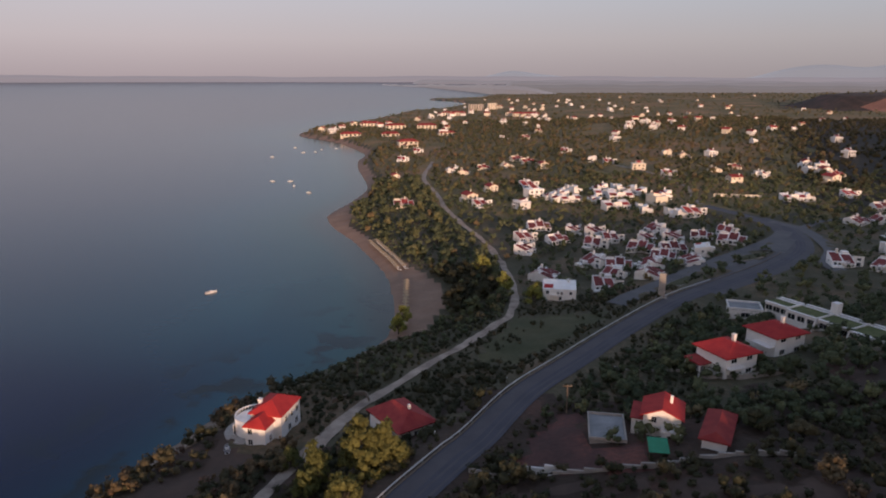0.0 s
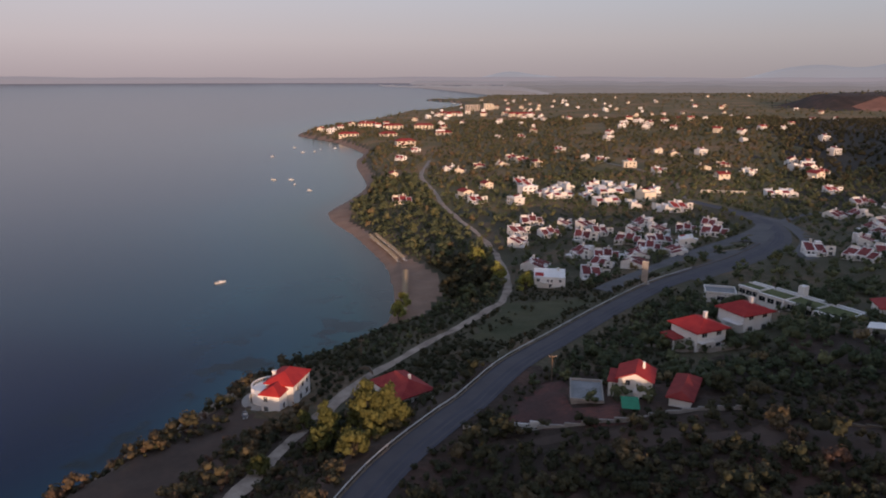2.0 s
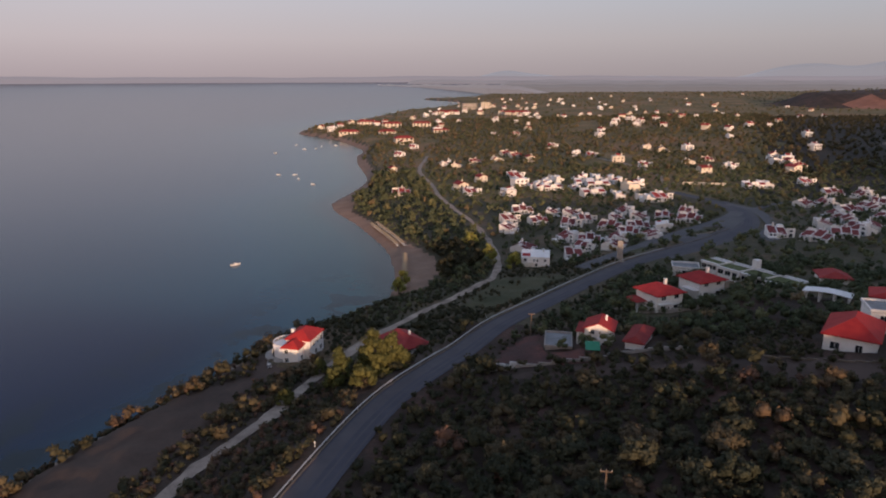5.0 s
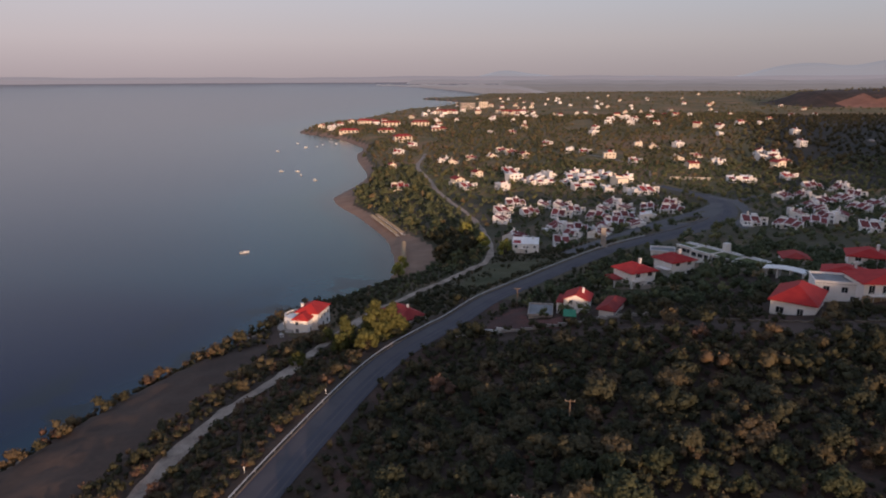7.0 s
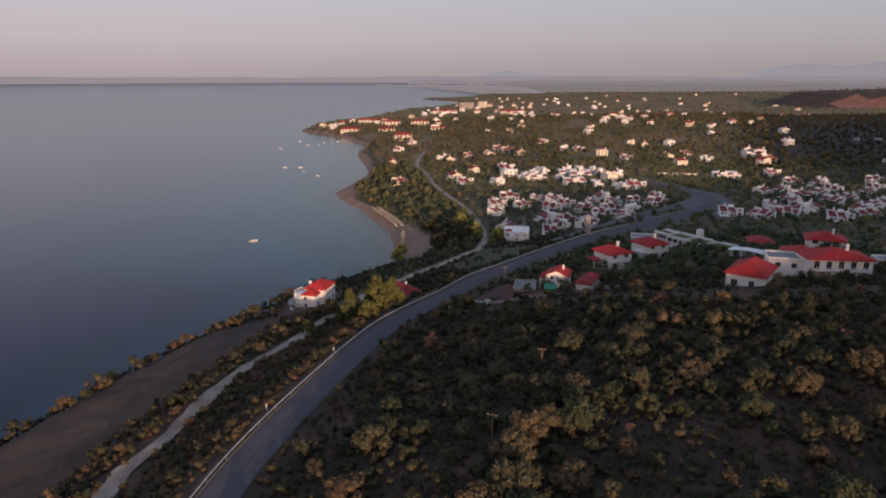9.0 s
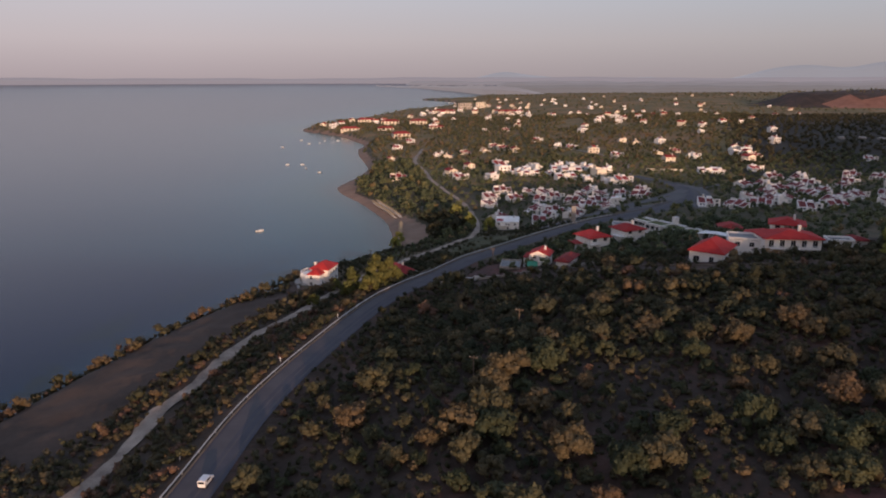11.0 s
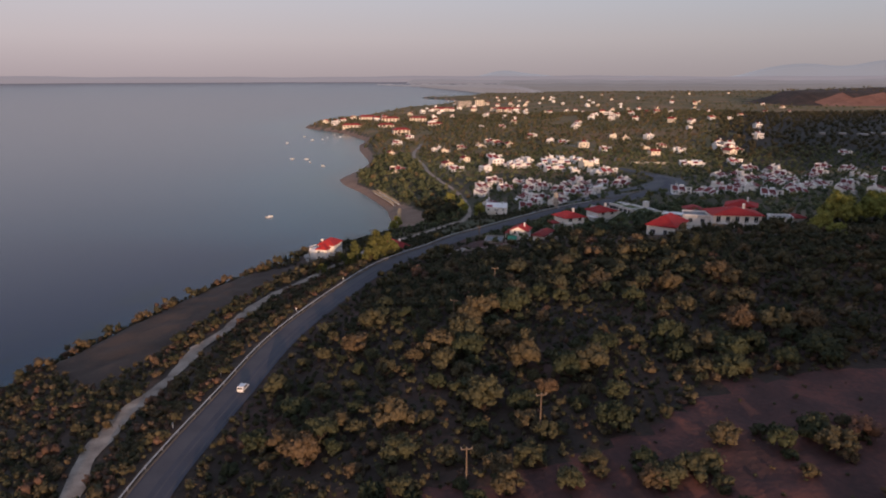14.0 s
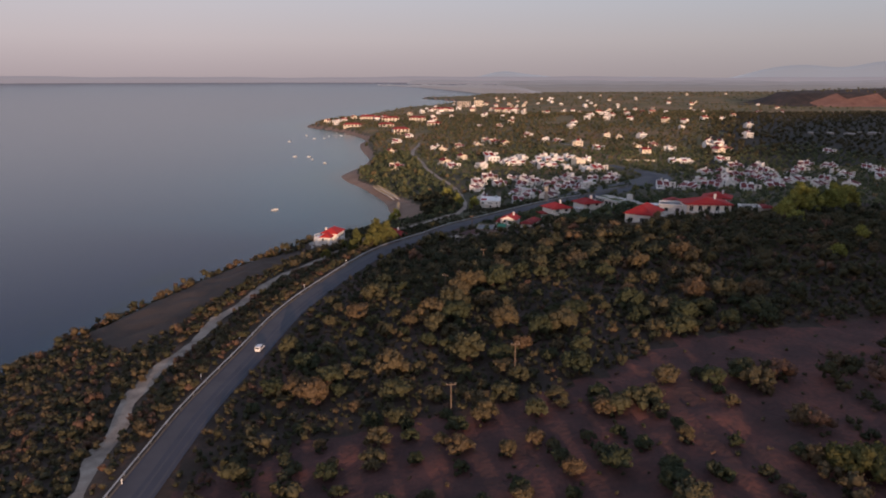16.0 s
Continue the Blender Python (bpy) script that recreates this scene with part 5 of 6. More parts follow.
def car(x, y, rz):
    h = thing("van", (x, y, float(np.interp(y, ROAD_LINE[:, 1], ROAD_Z)) + 0.12), "small white van on the coast road", "van", rz=rz)
    h.scale = (0.74, 0.74, 0.74)
    bm = bmesh.new()
    prof = [(-2.1, 0.35), (2.15, 0.35), (2.2, 0.85), (1.3, 1.05), (0.75, 1.75), (-1.95, 1.85), (-2.15, 1.0)]
    for s in (-0.85, 0.85):
        bm.faces.new([bm.verts.new((s, a, b)) for a, b in (prof if s > 0 else prof)])
    bm.verts.ensure_lookup_table()
    n = len(prof)
    for i in range(n):
        j = (i + 1) % n
        bm.faces.new((bm.verts[i], bm.verts[j], bm.verts[n + j], bm.verts[n + i]))
    bmesh.ops.recalc_face_normals(bm, faces=bm.faces[:])
    bmesh.ops.bevel(bm, geom=bm.edges[:], offset=0.07, segments=2, affect="EDGES")
    body = part("body", bm, CAR_BODY, h)
    bm = bmesh.new()
    slab(bm, -0.7, 0.7, 0.82, 1.24, 1.74, 1.14, 0.03)
    part("windscreen", bm, GLASS, body)
    bm = bmesh.new()
    box(bm, -0.65, 0.65, -2.14, -2.08, 1.2, 1.65)
    part("rear_window", bm, GLASS, body)
    for s in (-1, 1):
        bm = bmesh.new()
        box(bm, s * 0.86 - 0.02, s * 0.86 + 0.02, -1.2, 0.6, 1.15, 1.6)
        part("side_window", bm, GLASS, body)
        for yy in (-1.35, 1.35):
            bm = bmesh.new()
            cyl(bm, 0, 0, -0.11, 0.11, 0.34, 16)
            bmesh.ops.rotate(bm, cent=(0, 0, 0), matrix=Matrix.Rotation(radians(90), 3, "Y"), verts=bm.verts)
            part("wheel", bm, RUBBER, h, m=pose(s * 0.76, yy, 0.34))
    return h


car(-30.9, -12.2, -11)


def awning(x, y, rz):
    h = thing("awning", (x, y, gz(x, y)), "green tarpaulin awning in a garden", "awning", rz=rz)
    bm = bmesh.new()
    slab(bm, -1.6, 1.6, -2.0, 2.0, 1.9, 2.4, 0.05)
    part("sheet", bm, GREEN_CLOTH, h)
    for a, b, z in ((-1.5, -1.9, 1.85), (1.5, -1.9, 1.85), (-1.5, 1.9, 2.34), (1.5, 1.9, 2.34)):
        bm = bmesh.new()
        cyl(bm, a, b, -0.3, z, 0.04, 6)
        part("post", bm, WOOD, h)


awning(42.0, 89.6, -14)


def motor_boat(x, y, rz, size, label, z=0.0, name="motor_boat"):
    h = thing(name, (x, y, z), label, "boat", "moored boats" if z == 0 else "", rz=rz)
    h.scale = (size,) * 3
    bm = bmesh.new()
    rings = []
    for t, w, lo, hi in ((-2.6, 0.85, -0.15, 0.62), (-1.2, 1.0, -0.25, 0.64), (0.4, 1.0, -0.25, 0.7), (1.7, 0.7, -0.2, 0.8), (2.9, 0.04, 0.15, 0.95)):
        rings.append([bm.verts.new(p) for p in ((-w, t, hi), (-w * 0.75, t, lo + 0.2), (0, t, lo), (w * 0.75, t, lo + 0.2), (w, t, hi))])
    for a, b in zip(rings, rings[1:]):
        for i in range(4):
            bm.faces.new((a[i], a[i + 1], b[i + 1], b[i]))
    bm.faces.new(rings[0])
    part("hull", bm, HULL, h)
    bm = bmesh.new()
    v = [[bm.verts.new(p) for p in ((-w * 0.97, t, hi - 0.12), (w * 0.97, t, hi - 0.12))] for t, w, hi in ((-2.55, 0.85, 0.62), (-1.2, 1.0, 0.64), (0.4, 1.0, 0.7), (1.7, 0.7, 0.8), (2.8, 0.06, 0.93))]
    for a, b in zip(v, v[1:]):
        bm.faces.new((a[0], a[1], b[1], b[0]))
    part("deck", bm, HULL if size > 1.2 else HULL_DARK, h)
    bm = bmesh.new()
    wedge(bm, -0.6, 0.6, -0.3, 1.3, 0.55, 1.35, 0.85)
    part("cabin", bm, HULL, h)
    bm = bmesh.new()
    box(bm, -0.45, 0.45, 0.1, 0.2, 1.25, 1.5)
    part("windscreen", bm, GLASS, h)
    bm = bmesh.new()
    box(bm, -0.2, 0.2, -2.85, -2.6, 0.1, 0.95)
    part("outboard_motor", bm, RUBBER, h)
    return h


motor_boat(-71.0, 245.5, -62, 0.8, "white motor boat moored on calm water")
for x, y, r in ((-98, 531, 80), (-84, 530, 95), (-63, 475, 60), (-78, 505, 20), (-128, 700, 75), (-118, 790, 70), (-102, 740, 110), (-90, 745, 40), (-86, 770, 20), (-70, 780, 100)):
    motor_boat(x, y, r, 0.75, "small white boat moored in the bay")
motor_boat(-33.6, 116.6, 15, 0.6, "small white dinghy pulled up on bare ground", z=gz(-33.6, 116.6) + 0.12, name="dinghy")


def parasol(x, y):
    z = gz(x, y)
    h = thing("beach_parasol", (x, y, z), "straw beach parasol on the sand", "parasol", "parasols on the beach")
    bm = bmesh.new()
    cyl(bm, 0, 0, -0.2, 2.1, 0.05, 6)
    part("pole", bm, WOOD, h)
    bm = bmesh.new()
    cyl(bm, 0, 0, 1.95, 2.6, 1.35, 12, 0.05)
    part("canopy", bm, STRAW, h)
    return h


def sunbed(x, y, rz):
    h = thing("sun_lounger", (x, y, gz(x, y)), "white sun lounger on the sand", "sun lounger", "loungers on the beach", rz=rz)
    bm = bmesh.new()
    box(bm, -0.33, 0.33, -1.0, 0.4, 0.28, 0.38)
    part("seat", bm, PAINT_WHITE, h)
    bm = bmesh.new()
    slab(bm, -0.33, 0.33, 0.4, 1.0, 0.38, 0.75, 0.08)
    part("backrest", bm, PAINT_WHITE, h)
    for sx in (-0.28, 0.28):
        for sy in (-0.9, 0.35):
            bm = bmesh.new()
            box(bm, sx - 0.03, sx + 0.03, sy - 0.03, sy + 0.03, -0.05, 0.28)
            part("leg", bm, PAINT_WHITE, h)
    return h


def beach_rows():
    line = COAST_LINE[(COAST_LINE[:, 1] > 258) & (COAST_LINE[:, 1] < 318)]
    dense = resample(line, 3.4)
    tang = np.gradient(dense, axis=0)
    tang /= np.linalg.norm(tang, axis=1)[:, None]
    right = np.stack([tang[:, 1], -tang[:, 0]], 1)
    first_p = first_s = None
    for i in range(len(dense)):
        for off in (5.5, 8.6):
            q = dense[i] + right[i] * off
            z = gz(*q)
            if first_p is None:
                first_p, first_s = parasol(*q), sunbed(q[0] + 1.0, q[1], 60)
            else:
                copy_thing(first_p, pose(q[0], q[1], z))
                copy_thing(first_s, pose(q[0] + 1.0, q[1] + 0.3, gz(q[0] + 1.0, q[1] + 0.3), 0, 0, 60))
    for k in range(14):
        x, y = 2.0 + 0.1 * k, 200 + 3.6 * k
        copy_thing(first_p, pose(x, y, gz(x, y)))


beach_rows()


# ---- plants ----
ICO = {}


def ico(sub):
    if sub not in ICO:
        bm = bmesh.new()
        bmesh.ops.create_icosphere(bm, subdivisions=sub, radius=1)
        bm.verts.index_update()
        ICO[sub] = (np.array([v.co[:] for v in bm.verts]), np.array([[v.index for v in f.verts] for f in bm.faces]))
        bm.free()
    return ICO[sub]


def clump_crown(rng, lumps, width, height, base, lump, sub, leaves, leaf, taper=0.0, rise=0.0):
    """Vertices and triangles of a crown: a dome of uneven clumps covered with small sprays of leaves."""
    V, F, n = [], [], 0
    iv, jf = ico(sub)
    centres = []
    few = lumps < 5
    for k in range(lumps):
        a, h = rng.uniform(0, 6.283), rng.uniform(-0.45, 1.0)
        f = rng.uniform(0.3, 0.75) if few else rng.uniform(0.5, 0.92)
        r = math.sqrt(1 - h * h) * f * width / 2 * (1 - taper * max(h, 0))
        c = np.array([math.cos(a) * r, math.sin(a) * r, base + (height - base) * (0.4 + 0.5 * h * f)])
        s = lump * rng.uniform(0.65, 1.25)
        wob = 1 + 0.2 * rng.standard_normal(len(iv))[:, None]
        V.append(iv * wob * np.array([s, s, s * rng.uniform(0.7, 0.95 + rise)]) * 0.86 + c)
        F.append(jf + n)
        n += len(iv)
        centres.append((c, s))
    heart = np.array([0, 0, base + 0.35 * (height - base)])
    pick = rng.integers(0, lumps, leaves)
    C, S = np.array([c for c, _ in centres])[pick], np.array([q for _, q in centres])[pick]
    out = C - heart
    out /= np.linalg.norm(out, axis=1)[:, None] + 1e-6
    d = out * 0.9 + rng.standard_normal((leaves, 3))
    d[:, 2] += 0.3
    d /= np.linalg.norm(d, axis=1)[:, None]
    p = C + d * (S * rng.uniform(0.82, 1.2, leaves))[:, None]
    u = np.cross(d, rng.standard_normal((leaves, 3)))
    u /= np.linalg.norm(u, axis=1)[:, None]
    w = np.cross(d, u) * 0.7 + d * rng.uniform(-0.3, 0.7, leaves)[:, None]
    w[:, 2] += rise
    q = (leaf * rng.uniform(0.6, 1.35, leaves))[:, None]
    tri = np.stack([p - u * q * 0.5, p + u * q * 0.5, p + w * q], 1).reshape(-1, 3)
    V.append(tri)
    F.append(np.arange(3 * leaves).reshape(-1, 3) + n)
    return np.vstack(V), np.vstack(F)


def limbs(rng, height, spread, r, n=4):
    """A short trunk that forks into limbs."""
    bm = bmesh.new()
    cyl(bm, 0, 0, -0.5, height * 0.35, r, 7, r * 0.75)
    for k in range(n):
        a = 6.283 * k / n + rng.uniform(-0.4, 0.4)
        tip = Vector((math.cos(a) * spread, math.sin(a) * spread, height * rng.uniform(0.65, 0.9)))
        low = Vector((0, 0, height * 0.3))
        d = (tip - low).normalized()
        s = d.orthogonal().normalized()
        t = d.cross(s)
        ring = []
        for q, rr in ((low, r * 0.6), (tip, r * 0.2)):
            ring.append([bm.verts.new(q + (s * math.cos(b) + t * math.sin(b)) * rr) for b in (0, 1.57, 3.14, 4.71)])
        for i in range(4):
            bm.faces.new((ring[0][i], ring[0][(i + 1) % 4], ring[1][(i + 1) % 4], ring[1][i]))
    return bm


def mesh_of(name, V, F, material, smooth_faces=False):
    me = bpy.data.meshes.new(name)
    me.vertices.add(len(V))
    me.vertices.foreach_set("co", np.asarray(V, np.float32).ravel())
    me.loops.add(len(F) * 3)
    me.loops.foreach_set("vertex_index", np.asarray(F, np.int32).ravel())
    me.polygons.add(len(F))
    me.polygons.foreach_set("loop_start", np.arange(0, len(F) * 3, 3, dtype=np.int32))
    me.update(calc_edges=True)
    me.materials.append(material)
    return me


def tree_protos(name, label, category, group, crown_mat, count, seed, **shape):
    rng = np.random.default_rng(seed)
    out = []
    trunk_h, limb_spread, trunk_r = shape.pop("trunk")
    for k in range(count):
        h = thing(name, (0, 0, 0), label, category, group)
        part("trunk", limbs(rng, trunk_h, limb_spread, trunk_r), BARK, h)
        crown = new("crown", mesh_of("crown", *clump_crown(rng, **shape), crown_mat))
        crown.parent = h
        out.append(h)
    return out


def plant_each(protos, pts, lo, hi, seed):
    rng = random.Random(seed)
    zs = ground(pts[:, 0], pts[:, 1])
    for (x, y), z in zip(pts, zs):
        s = lo + (hi - lo) * rng.random() ** 1.9
        copy_thing(rng.choice(protos), pose(x, y, z - 0.1, 0, 0, rng.uniform(0, 360)) @ Matrix.Diagonal((s, s, s * rng.uniform(0.85, 1.1), 1)))


def scatter(name, label, category, templates, pts, sizes, material, seed, hue=None):
    """Countless plants as one mesh; each plant keeps one hue of its own."""
    rng = np.random.default_rng(seed)
    z = ground(pts[:, 0], pts[:, 1])
    Vs, Fs, Ps, n = [], [], [], 0
    pick = rng.integers(0, len(templates), len(pts))
    turn = rng.uniform(0, 6.283, len(pts))
    tone = rng.uniform(0, 1, len(pts)) if hue is None else hue
    for k in range(len(pts)):
        V, F = templates[pick[k]]
        c, s = math.cos(turn[k]), math.sin(turn[k])
        W = np.empty_like(V)
        W[:, 0] = (V[:, 0] * c - V[:, 1] * s) * sizes[k] + pts[k, 0]
        W[:, 1] = (V[:, 0] * s + V[:, 1] * c) * sizes[k] + pts[k, 1]
        W[:, 2] = V[:, 2] * sizes[k] + z[k] - 0.1
        Vs.append(W)
        Fs.append(F + n)
        Ps.append(np.full(len(V), tone[k], np.float32))
        n += len(V)
    me = mesh_of(name, np.vstack(Vs), np.vstack(Fs), material)
    at = me.attributes.new("plant", "FLOAT", "POINT")
    at.data.foreach_set("value", np.concatenate(Ps))
    return tagged(new(name, me), label, category, kind="stuff")


HOMES.extend([(90, 69, 5), (86, 74, 4), (114, 73, 6), (122, 73, 6), (68, 121, 5), (74, 121, 5), (88, 131, 5), (105, 79, 5)])
HOME_XY = np.array([(x, y) for x, y, _ in HOMES])
HOME_R = np.array([r for _, _, r in HOMES])
SIDE = [resample([(70, 198), (79, 206), (98, 220), (122, 237), (146, 254), (161, 266), (171, 278)], 4), resample([(176, 300), (181, 288), (180, 271), (168, 240), (152, 217), (150, 205)], 4)]


def free(p, road=6.0, lane=2.4, shore=7.0, home=1.0, fields=True):
    """Which of the places are clear of roads, houses, water and bare fields."""
    x, y = p[:, 0], p[:, 1]
    ok = to_line(x, y, ROAD_LINE)[0] > road
    ok &= to_line(x, y, LANE_LINE)[0] > lane
    for s in SIDE:
        ok &= to_line(x, y, s)[0] > 4.2
    d, side, _ = to_line(x, y, COAST_LINE)
    d = d * side
    beach = 8 + 12 * np.exp(-((y - 235) / 38) ** 2) + 6 * np.exp(-((y - 385) / 18) ** 2)
    ok &= d > np.where((y > 192) & (y < 410), beach + 2, shore)
    for s in range(0, len(p), 4000):
        gap = np.hypot(x[s:s + 4000, None] - HOME_XY[:, 0], y[s:s + 4000, None] - HOME_XY[:, 1]) - HOME_R * home
        ok[s:s + 4000] &= gap.min(1) > 0
    if fields:
        for poly in (FIELD_NEAR, FIELD_WALLED, SHORE_FIELD, YARD):
            ok &= ~inside(x, y, poly)
        ok &= ~(inside(x, y, TERRACE) & (wobble(x, y, 9, 41) > -0.25))
    return ok


def spread_points(n, x0, x1, y0, y1, gap, seed):
    """Random places at least a gap apart."""
    rng = np.random.default_rng(seed)
    cell, grid, out = gap, {}, []
    for x, y in zip(rng.uniform(x0, x1, n), rng.uniform(y0, y1, n)):
        i, j = int(x // cell), int(y // cell)
        if all((x - a) ** 2 + (y - b) ** 2 > gap * gap for u in (-1, 0, 1) for v in (-1, 0, 1) for a, b in grid.get((i + u, j + v), ())):
            grid.setdefault((i, j), []).append((x, y))
            out.append((x, y))
    return np.array(out)


# the olive grove on the slope: the nearest trees stand singly, the rest as one growth
olive = tree_protos("olive_tree", "olive tree with uneven grey-green and golden crown", "olive tree", "olive trees of the grove", LEAF_OLIVE, 6, 3,
                    lumps=34, width=4.4, height=3.7, base=0.35, lump=0.62, sub=1, leaves=1000, leaf=0.36, trunk=(2.4, 1.2, 0.17))
olive_dark = tree_protos("olive_tree", "dark grey-green olive tree in the shaded grove", "olive tree", "olive trees of the grove", LEAF_GROVE, 5, 4,
                         lumps=30, width=4.4, height=3.6, base=0.3, lump=0.64, sub=1, leaves=900, leaf=0.36, trunk=(2.3, 1.1, 0.16))
grove = spread_points(9000, -60, 210, -66, 95, 4.6, 21)
grove = grove[wobble(grove[:, 0], grove[:, 1], 34, 18) + 0.5 * wobble(grove[:, 0], grove[:, 1], 13, 19) > -0.62 - 0.9 * smooth(0, 25, grove[:, 1])]
d_road, s_road, _ = to_line(grove[:, 0], grove[:, 1], ROAD_LINE)
grove = grove[(d_road * s_road > 8) & free(grove) & ~inside(grove[:, 0], grove[:, 1], ORCHARD)]
order = np.hypot(grove[:, 0] - 25, grove[:, 1] + 10).argsort()
grove = grove[order]
near = grove[:230]
north = near[:, 1] + 7 * wobble(near[:, 0], near[:, 1], 40, 23) > 16
plant_each(olive, near[~north], 0.5, 1.6, 5)
plant_each(olive_dark, near[north], 0.5, 1.35, 15)
rng_rows = np.random.default_rng(8)
rows = []
for i in range(-3, 34):
    for j in range(0, 34):
        px, py = -24 + 6.6 * i + 0.45 * j, -62 - 3.6 * j + 0.66 * i
        rows.append((px + rng_rows.normal(0, 0.7), py + rng_rows.normal(0, 0.7)))
rows = np.array(rows)
rows = rows[inside(rows[:, 0], rows[:, 1], ORCHARD) & (rows[:, 1] > -118) & (rows[:, 0] < 110) & free(rows, road=8) & (rng_rows.uniform(0, 1, len(rows)) > 0.3)]
rows = rows[np.hypot(rows[:, 0] - 25, rows[:, 1] + 60).argsort()]
plant_each(olive, rows[:80], 0.5, 1.15, 6)

small = [clump_crown(np.random.default_rng(40 + k), lumps=2, width=2.3, height=1.9, base=0.1, lump=0.72, sub=1, leaves=44, leaf=0.46) for k in range(8)]
mid = [clump_crown(np.random.default_rng(50 + k), lumps=9, width=4.0, height=3.6, base=0.3, lump=0.85, sub=1, leaves=150, leaf=0.5) for k in range(8)]
leafy = [clump_crown(np.random.default_rng(80 + k), lumps=6, width=4.2, height=4.0, base=0.3, lump=1.05, sub=1, leaves=64, leaf=0.7) for k in range(8)]
tall = [clump_crown(np.random.default_rng(60 + k), lumps=9, width=5.0, height=6.5, base=0.4, lump=1.15, sub=1, leaves=150, leaf=0.75, taper=0.3) for k in range(8)]
dot = [clump_crown(np.random.default_rng(70 + k), lumps=2, width=5.0, height=4.4, base=0.1, lump=1.6, sub=1, leaves=22, leaf=1.3) for k in range(8)]

rest = np.vstack([grove[230:], rows[80:]])
rr = np.random.default_rng(9)
scatter("olive_grove", "olive trees and bushes over the dry slope", "trees", mid, rest, 0.45 + 0.95 * rr.random(len(rest)) ** 1.6, LEAF_SCRUB, 31, np.clip(rr.normal(0.5, 0.3, len(rest)) - 0.1 * smooth(5, 30, rest[:, 1]), 0, 1))
tufts = np.repeat(rows, 4, axis=0) + rr.normal(0, 1, (4 * len(rows), 2)) * np.array([0.55, 1.6])


def brush(name, label, box_, n, gap, seed, lo, hi, keep=None, templates=None, material=None, hue=None, **clear):
    p = spread_points(n, *box_, gap, seed)
    ok = free(p, **clear)
    if keep is not None:
        ok &= keep(p[:, 0], p[:, 1])
    p = p[ok]
    q = np.random.default_rng(seed + 500)
    tone = None if hue is None else np.clip(q.normal(hue[0], hue[1], len(p)), 0, 1)
    return scatter(name, label, "bushes", templates or small, p, q.uniform(lo, hi, len(p)), material or LEAF_SCRUB, seed, tone)


# scrub between the olives and along the road banks
in_grove = lambda x, y: ~inside(x, y, ORCHARD) & (to_line(x, y, ROAD_LINE)[1] > 0)
brush("scrub", "low green scrub between the olive trees", (-40, 200, 12, 95), 16000, 1.8, 33, 0.45, 1.05, in_grove, road=4.2, hue=(0.35, 0.25))
brush("scrub", "low brown and green scrub on the dry slope", (-40, 130, -66, 12), 24000, 1.5, 52, 0.35, 1.0, in_grove, road=4.2, hue=(0.5, 0.3))
brush("olive_grove", "round grey-green olive bushes crowding the slope", (-8, 140, 12, 76), 9000, 3.0, 53, 0.45, 0.85, in_grove, road=7.5, templates=mid, hue=(0.5, 0.25))
brush("scrub", "dense reddish-brown heath on the seaward bank", (-112, -10, -84, 112), 42000, 1.3, 34, 0.45, 1.1, lambda x, y: to_line(x, y, ROAD_LINE)[1] < 0, road=5.6, lane=2.0, shore=8.0, hue=(0.68, 0.27))
brush("scrub", "sparser heath along the southern bank", (-125, -30, -190, -84), 9000, 2.6, 54, 0.5, 1.1, lambda x, y: to_line(x, y, ROAD_LINE)[1] < 0, road=5.6, lane=2.4, shore=8.0, hue=(0.68, 0.27))
brush("scrub", "green scrub between track and road", (-30, 90, 95, 215), 14000, 1.6, 35, 0.35, 1.0, lambda x, y: ~(inside(x, y, MEADOWS) & (wobble(x, y, 14, 9) > -0.75)), road=5.4, lane=2.0, hue=(0.28, 0.2))
brush("scrub", "dark bushes round the villa and cottage", (-40, 25, 95, 150), 700, 3.6, 38, 0.9, 1.7, lambda x, y: to_line(x, y, ROAD_LINE)[1] < 0, lane=3.2, home=0.85, hue=(0.15, 0.15))
brush("scrub", "round golden shrubs along the edge of the bluff", (-125, -30, -90, 165), 30000, 2.6, 36, 0.35, 1.15, lambda x, y: (to_line(x, y, COAST_LINE)[0] < 15) & (wobble(x, y, 16, 31) > -0.15), shore=8.5, fields=False, templates=mid, hue=(0.72, 0.2))
brush("scrub", "golden bushes beside the track", (-75, -10, -80, 115), 12000, 3.4, 39, 0.35, 1.0, lambda x, y: (to_line(x, y, LANE_LINE)[0] < 9) & (to_line(x, y, LANE_LINE)[1] < 0) & (wobble(x, y, 12, 32) > -0.3), lane=2.1, fields=False, templates=mid, hue=(0.72, 0.2))
brush("scrub", "round bushes on the bank between track and road", (-60, 0, -80, 100), 5000, 4.4, 46, 0.3, 0.8, lambda x, y: (to_line(x, y, LANE_LINE)[1] > 0) & (to_line(x, y, ROAD_LINE)[1] < 0), lane=3.0, road=6.0, fields=False, templates=mid, hue=(0.6, 0.25))
brush("hedge", "dark clipped shrubs on the traffic islands", (86, 146, 203, 244), 4000, 1.2, 47, 0.3, 0.62, lambda x, y: np.minimum(*[to_line(x, y, np.array([(a, b), (c, d)], float))[0] for a, b, c, d, _ in ISLANDS]) < 1.5, road=5, hue=(0.05, 0.1))
brush("weeds", "sparse weeds on the red soil", (-36, 200, -180, -25), 3500, 3.4, 37, 0.06, 0.2, lambda x, y: inside(x, y, ORCHARD), templates=dot, hue=(0.5, 0.25))

scatter("weeds", "low green weeds along the orchard rows", "weeds", dot, tufts, rr.uniform(0.1, 0.26, len(tufts)), LEAF_SCRUB, 32, np.clip(rr.normal(0.25, 0.2, len(tufts)), 0, 1))

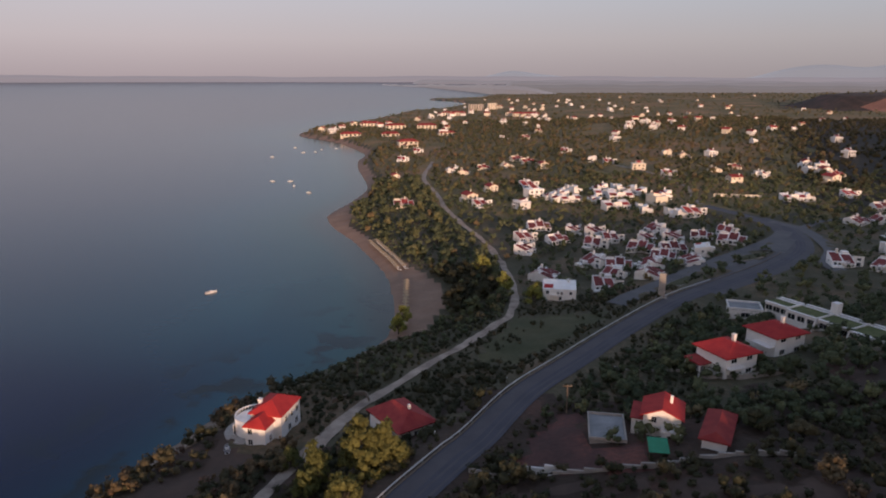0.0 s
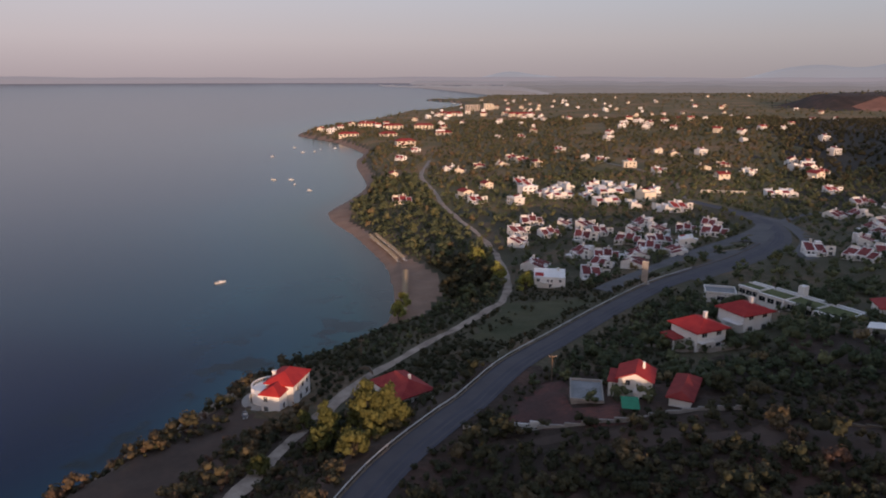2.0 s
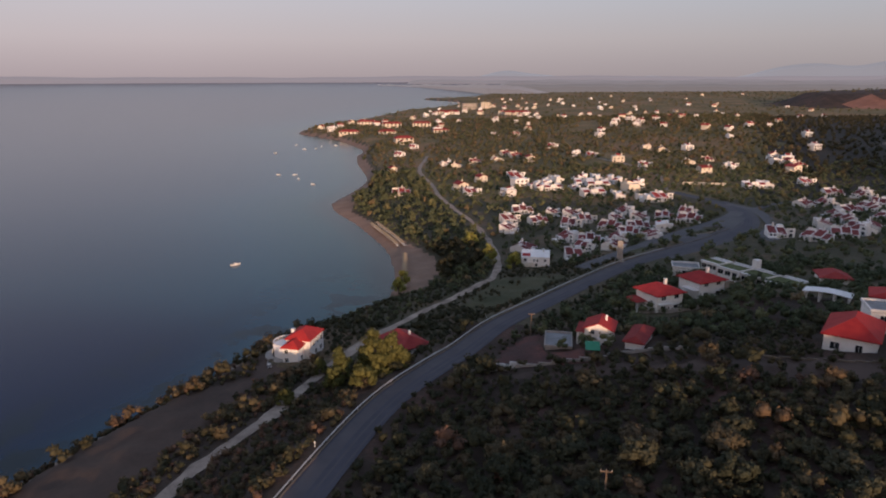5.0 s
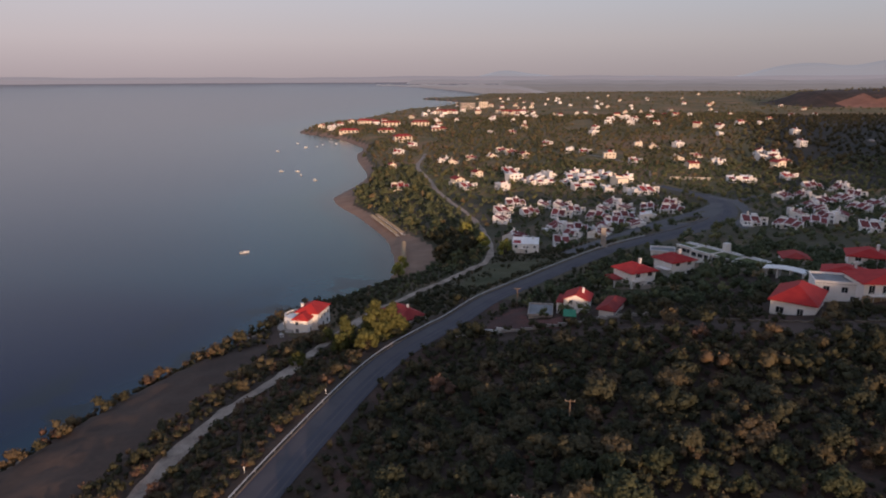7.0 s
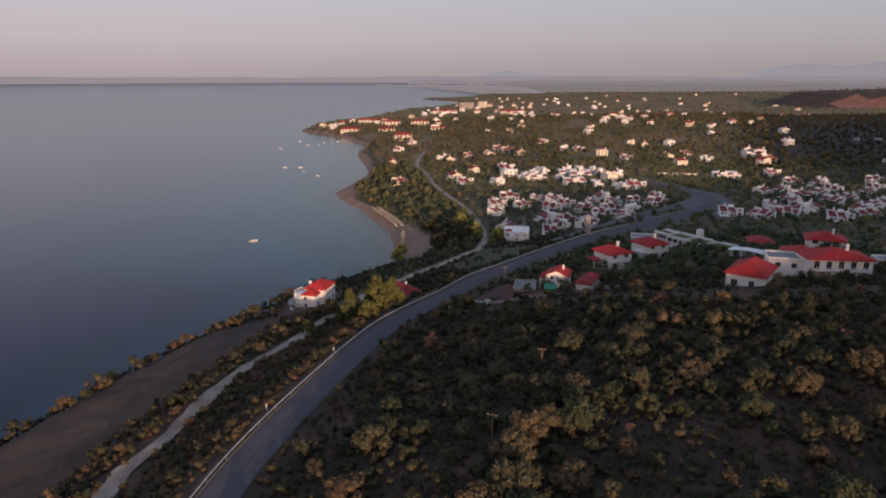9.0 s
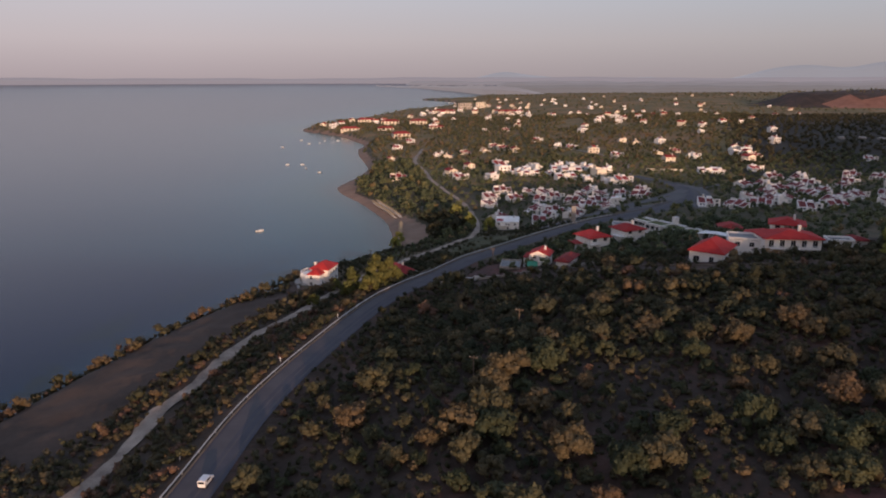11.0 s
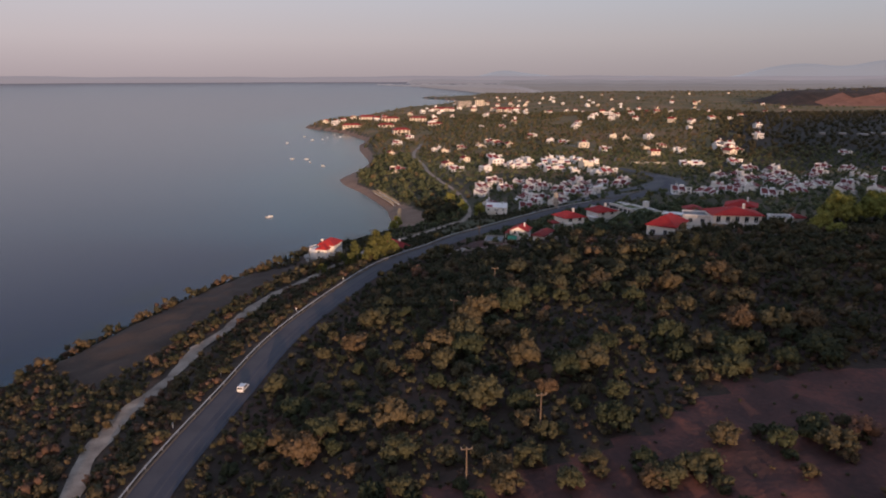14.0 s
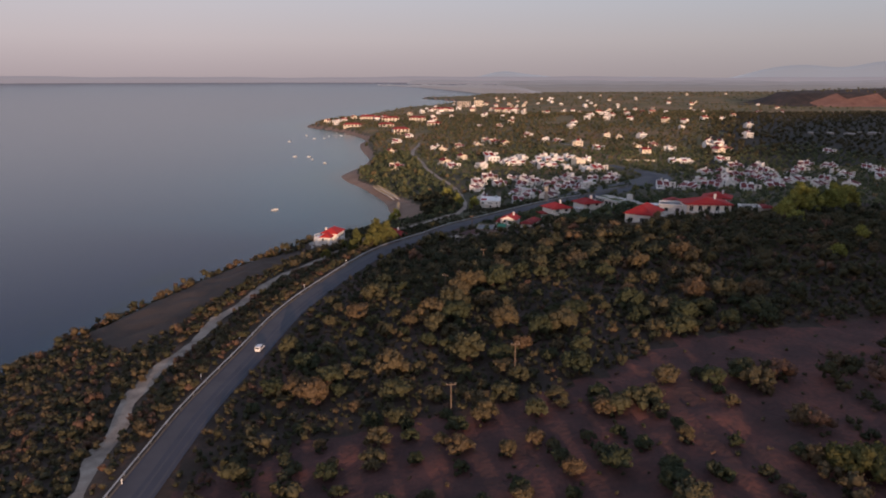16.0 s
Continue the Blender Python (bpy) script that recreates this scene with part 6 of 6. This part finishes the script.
# gardens, hedges and trees of the village
brush("garden_trees", "garden trees and hedges between the houses", (20, 400, 95, 470), 14000, 4.2, 41, 0.38, 0.95, lambda x, y: (to_line(x, y, ROAD_LINE)[1] > 0) | (y > 205), templates=leafy, material=LEAF_WOOD, road=6.5, home=0.58, hue=(0.4, 0.28))
brush("garden_trees", "dark trees between the houses above the road", (45, 150, 92, 175), 1200, 4.6, 48, 0.75, 1.35, lambda x, y: (to_line(x, y, ROAD_LINE)[1] > 0) & (wobble(x, y, 22, 15) > -0.3), templates=mid, material=LEAF_WOOD, road=8.5, home=0.8, hue=(0.1, 0.15))
brush("woodland", "mixed trees behind the beach", (-45, 45, 196, 500), 9000, 4.6, 42, 0.35, 1.0, lambda x, y: (to_line(x, y, LANE_LINE)[1] < 0) & (wobble(x, y, 30, 24) + 0.5 * wobble(x, y, 11, 25) > -0.35), templates=tall, material=LEAF_WOOD, lane=4.0, hue=(0.5, 0.3))
brush("woodland", "dark thicket beside the beach", (2, 40, 205, 268), 1500, 3.4, 49, 0.6, 1.1, lambda x, y: (np.hypot((x - 21) / 15, (y - 236) / 26) < 1), templates=tall, material=LEAF_DARK, lane=4.0, hue=(0.4, 0.2))
brush("scrub", "low grey-green scrub behind the beach", (-45, 45, 150, 500), 14000, 2.3, 51, 0.4, 1.1, lambda x, y: to_line(x, y, LANE_LINE)[1] < 0, lane=2.6, hue=(0.35, 0.25), material=LEAF_WOOD)
brush("woodland", "woods and orchards over the far slope", (-130, 900, 440, 1150), 26000, 5.4, 43, 0.45, 1.05, lambda x, y: (wobble(x, y, 130, 4) > -0.75) & (x < 90 + 0.5 * y), templates=dot, material=LEAF_FAR, home=0.7, lane=5)
brush("woodland", "far woods over the coastal plain", (-120, 2600, 1150, 3100), 12000, 17, 44, 0.55, 1.2, lambda x, y: (x < 0.85 * y) & (wobble(x, y, 420, 6) > -0.5), templates=dot, material=LEAF_FAR, home=0.6)
# Leaf colour darkened here to match the ground's painted shade.
brush("woodland", "woods beyond the village darkened for the ridge's shade", (200, 1100, 60, 1000), 16000, 6.5, 45, 0.5, 1.2, lambda x, y: (x < 0.9 * y + 330) & (x > 0.5 * y + 60) & ((x > 380) | (y > 400)), templates=dot, material=LEAF_DARK, home=0.7)


def big_pine(x, y, lobes, label, seed, leaf=None, name="pine_tree", rise=0.5, grain=0.42):
    """A trunk under one or more leafy domes; each lobe: offset x, y, base height, width, top, taper."""
    rng = np.random.default_rng(seed)
    h = thing(name, (x, y, gz(x, y) - 0.2), label, name.replace("_", " "))
    top = max(q[4] for q in lobes)
    part("trunk", limbs(rng, top * 0.75, lobes[0][3] * 0.25, 0.1 + 0.016 * top, 6), BARK, h)
    Vs, Fs, n = [], [], 0
    for ox, oy, base, width, height, taper in lobes:
        lumps = int(12 + 5 * width)
        V, F = clump_crown(rng, lumps, width, height, base, 0.42 + 0.06 * width, 1, lumps * 32, grain, taper, rise)
        Vs.append(V + np.array([ox, oy, 0]))
        Fs.append(F + n)
        n += len(V)
    crown = new("crown", mesh_of("crown", np.vstack(Vs), np.vstack(Fs), leaf or LEAF_PINE))
    crown.parent = h


big_pine(-4.6, 99.8, [(-1.6, 0, 1.5, 7.2, 13.4, 0.55), (2.4, -0.6, 1.2, 7.0, 12.6, 0.5), (-3.2, -1.0, 1.0, 4.4, 8.0, 0.4), (0.6, -2.6, 0.6, 7.0, 8.0, 0.2), (4.6, -1.2, 1.0, 4.6, 8.6, 0.3)], "broad bushy pine tree catching the evening sun", 1)
big_pine(-13.6, 97.5, [(0, 0, 0.6, 5.0, 11.0, 0.55), (-1.6, -2.6, 0.4, 4.2, 7.0, 0.4)], "slender young pine tree beside the track", 3)
big_pine(-8.2, 87.0, [(0, 0, 0.3, 5.8, 6.2, 0.25)], "low bushy pine beside the road", 4)
big_pine(-19.6, 107.5, [(0, 0, 0.2, 4.0, 4.0, 0.2)], "small round pine beside the track", 5)
big_pine(-25.2, 89.4, [(0, 0, 0.2, 3.6, 3.6, 0.2)], "round yellow-green bush beside the track", 6)
big_pine(65.5, -86.0, [(0, 0, 0.2, 8.0, 4.2, 0.1), (-3.0, 2.5, 0.2, 5.0, 3.2, 0.1)], "dark green spreading tree in the orchard", 31, LEAF_GREEN, "orchard_tree", 0.1)
big_pine(40.5, -62.0, [(-3.2, -1.0, 0.1, 4.6, 3.0, 0.1), (0, 0, 0.1, 5.0, 3.4, 0.1), (3.2, 1.2, 0.1, 4.8, 3.2, 0.1)], "wide clump of olive bushes at the orchard edge", 32, LEAF_OLIVE, "olive_bush", 0.1, 0.34)
for x, y, w, t, seed in ((152, 78, 10, 14, 11), (160, 84, 10, 13, 12), (137, 21.3, 4.5, 5, 23), (120, 6, 4.5, 4, 24), (171, 86, 10, 13, 14), (182, 94, 10, 12, 19), (134, 57, 7, 7, 13), (132, 46, 5.5, 5, 20), (141, 66, 6, 7, 18), (45, 206, 6, 9, 15), (2, 203, 5, 8, 16), (0, 196, 5, 7, 17), (38, 226, 6, 9, 21), (33, 250, 7, 10, 22)):
    big_pine(x, y, [(0, 0, 0.4, w, t, 0.35)], "leafy garden tree with yellow-green crown", seed, LEAF_YELLOW, "garden_tree", 0.3, 0.25 + 0.05 * w)
for ob in olive + olive_dark:
    for o in (*ob.children_recursive, ob):
        bpy.data.objects.remove(o)
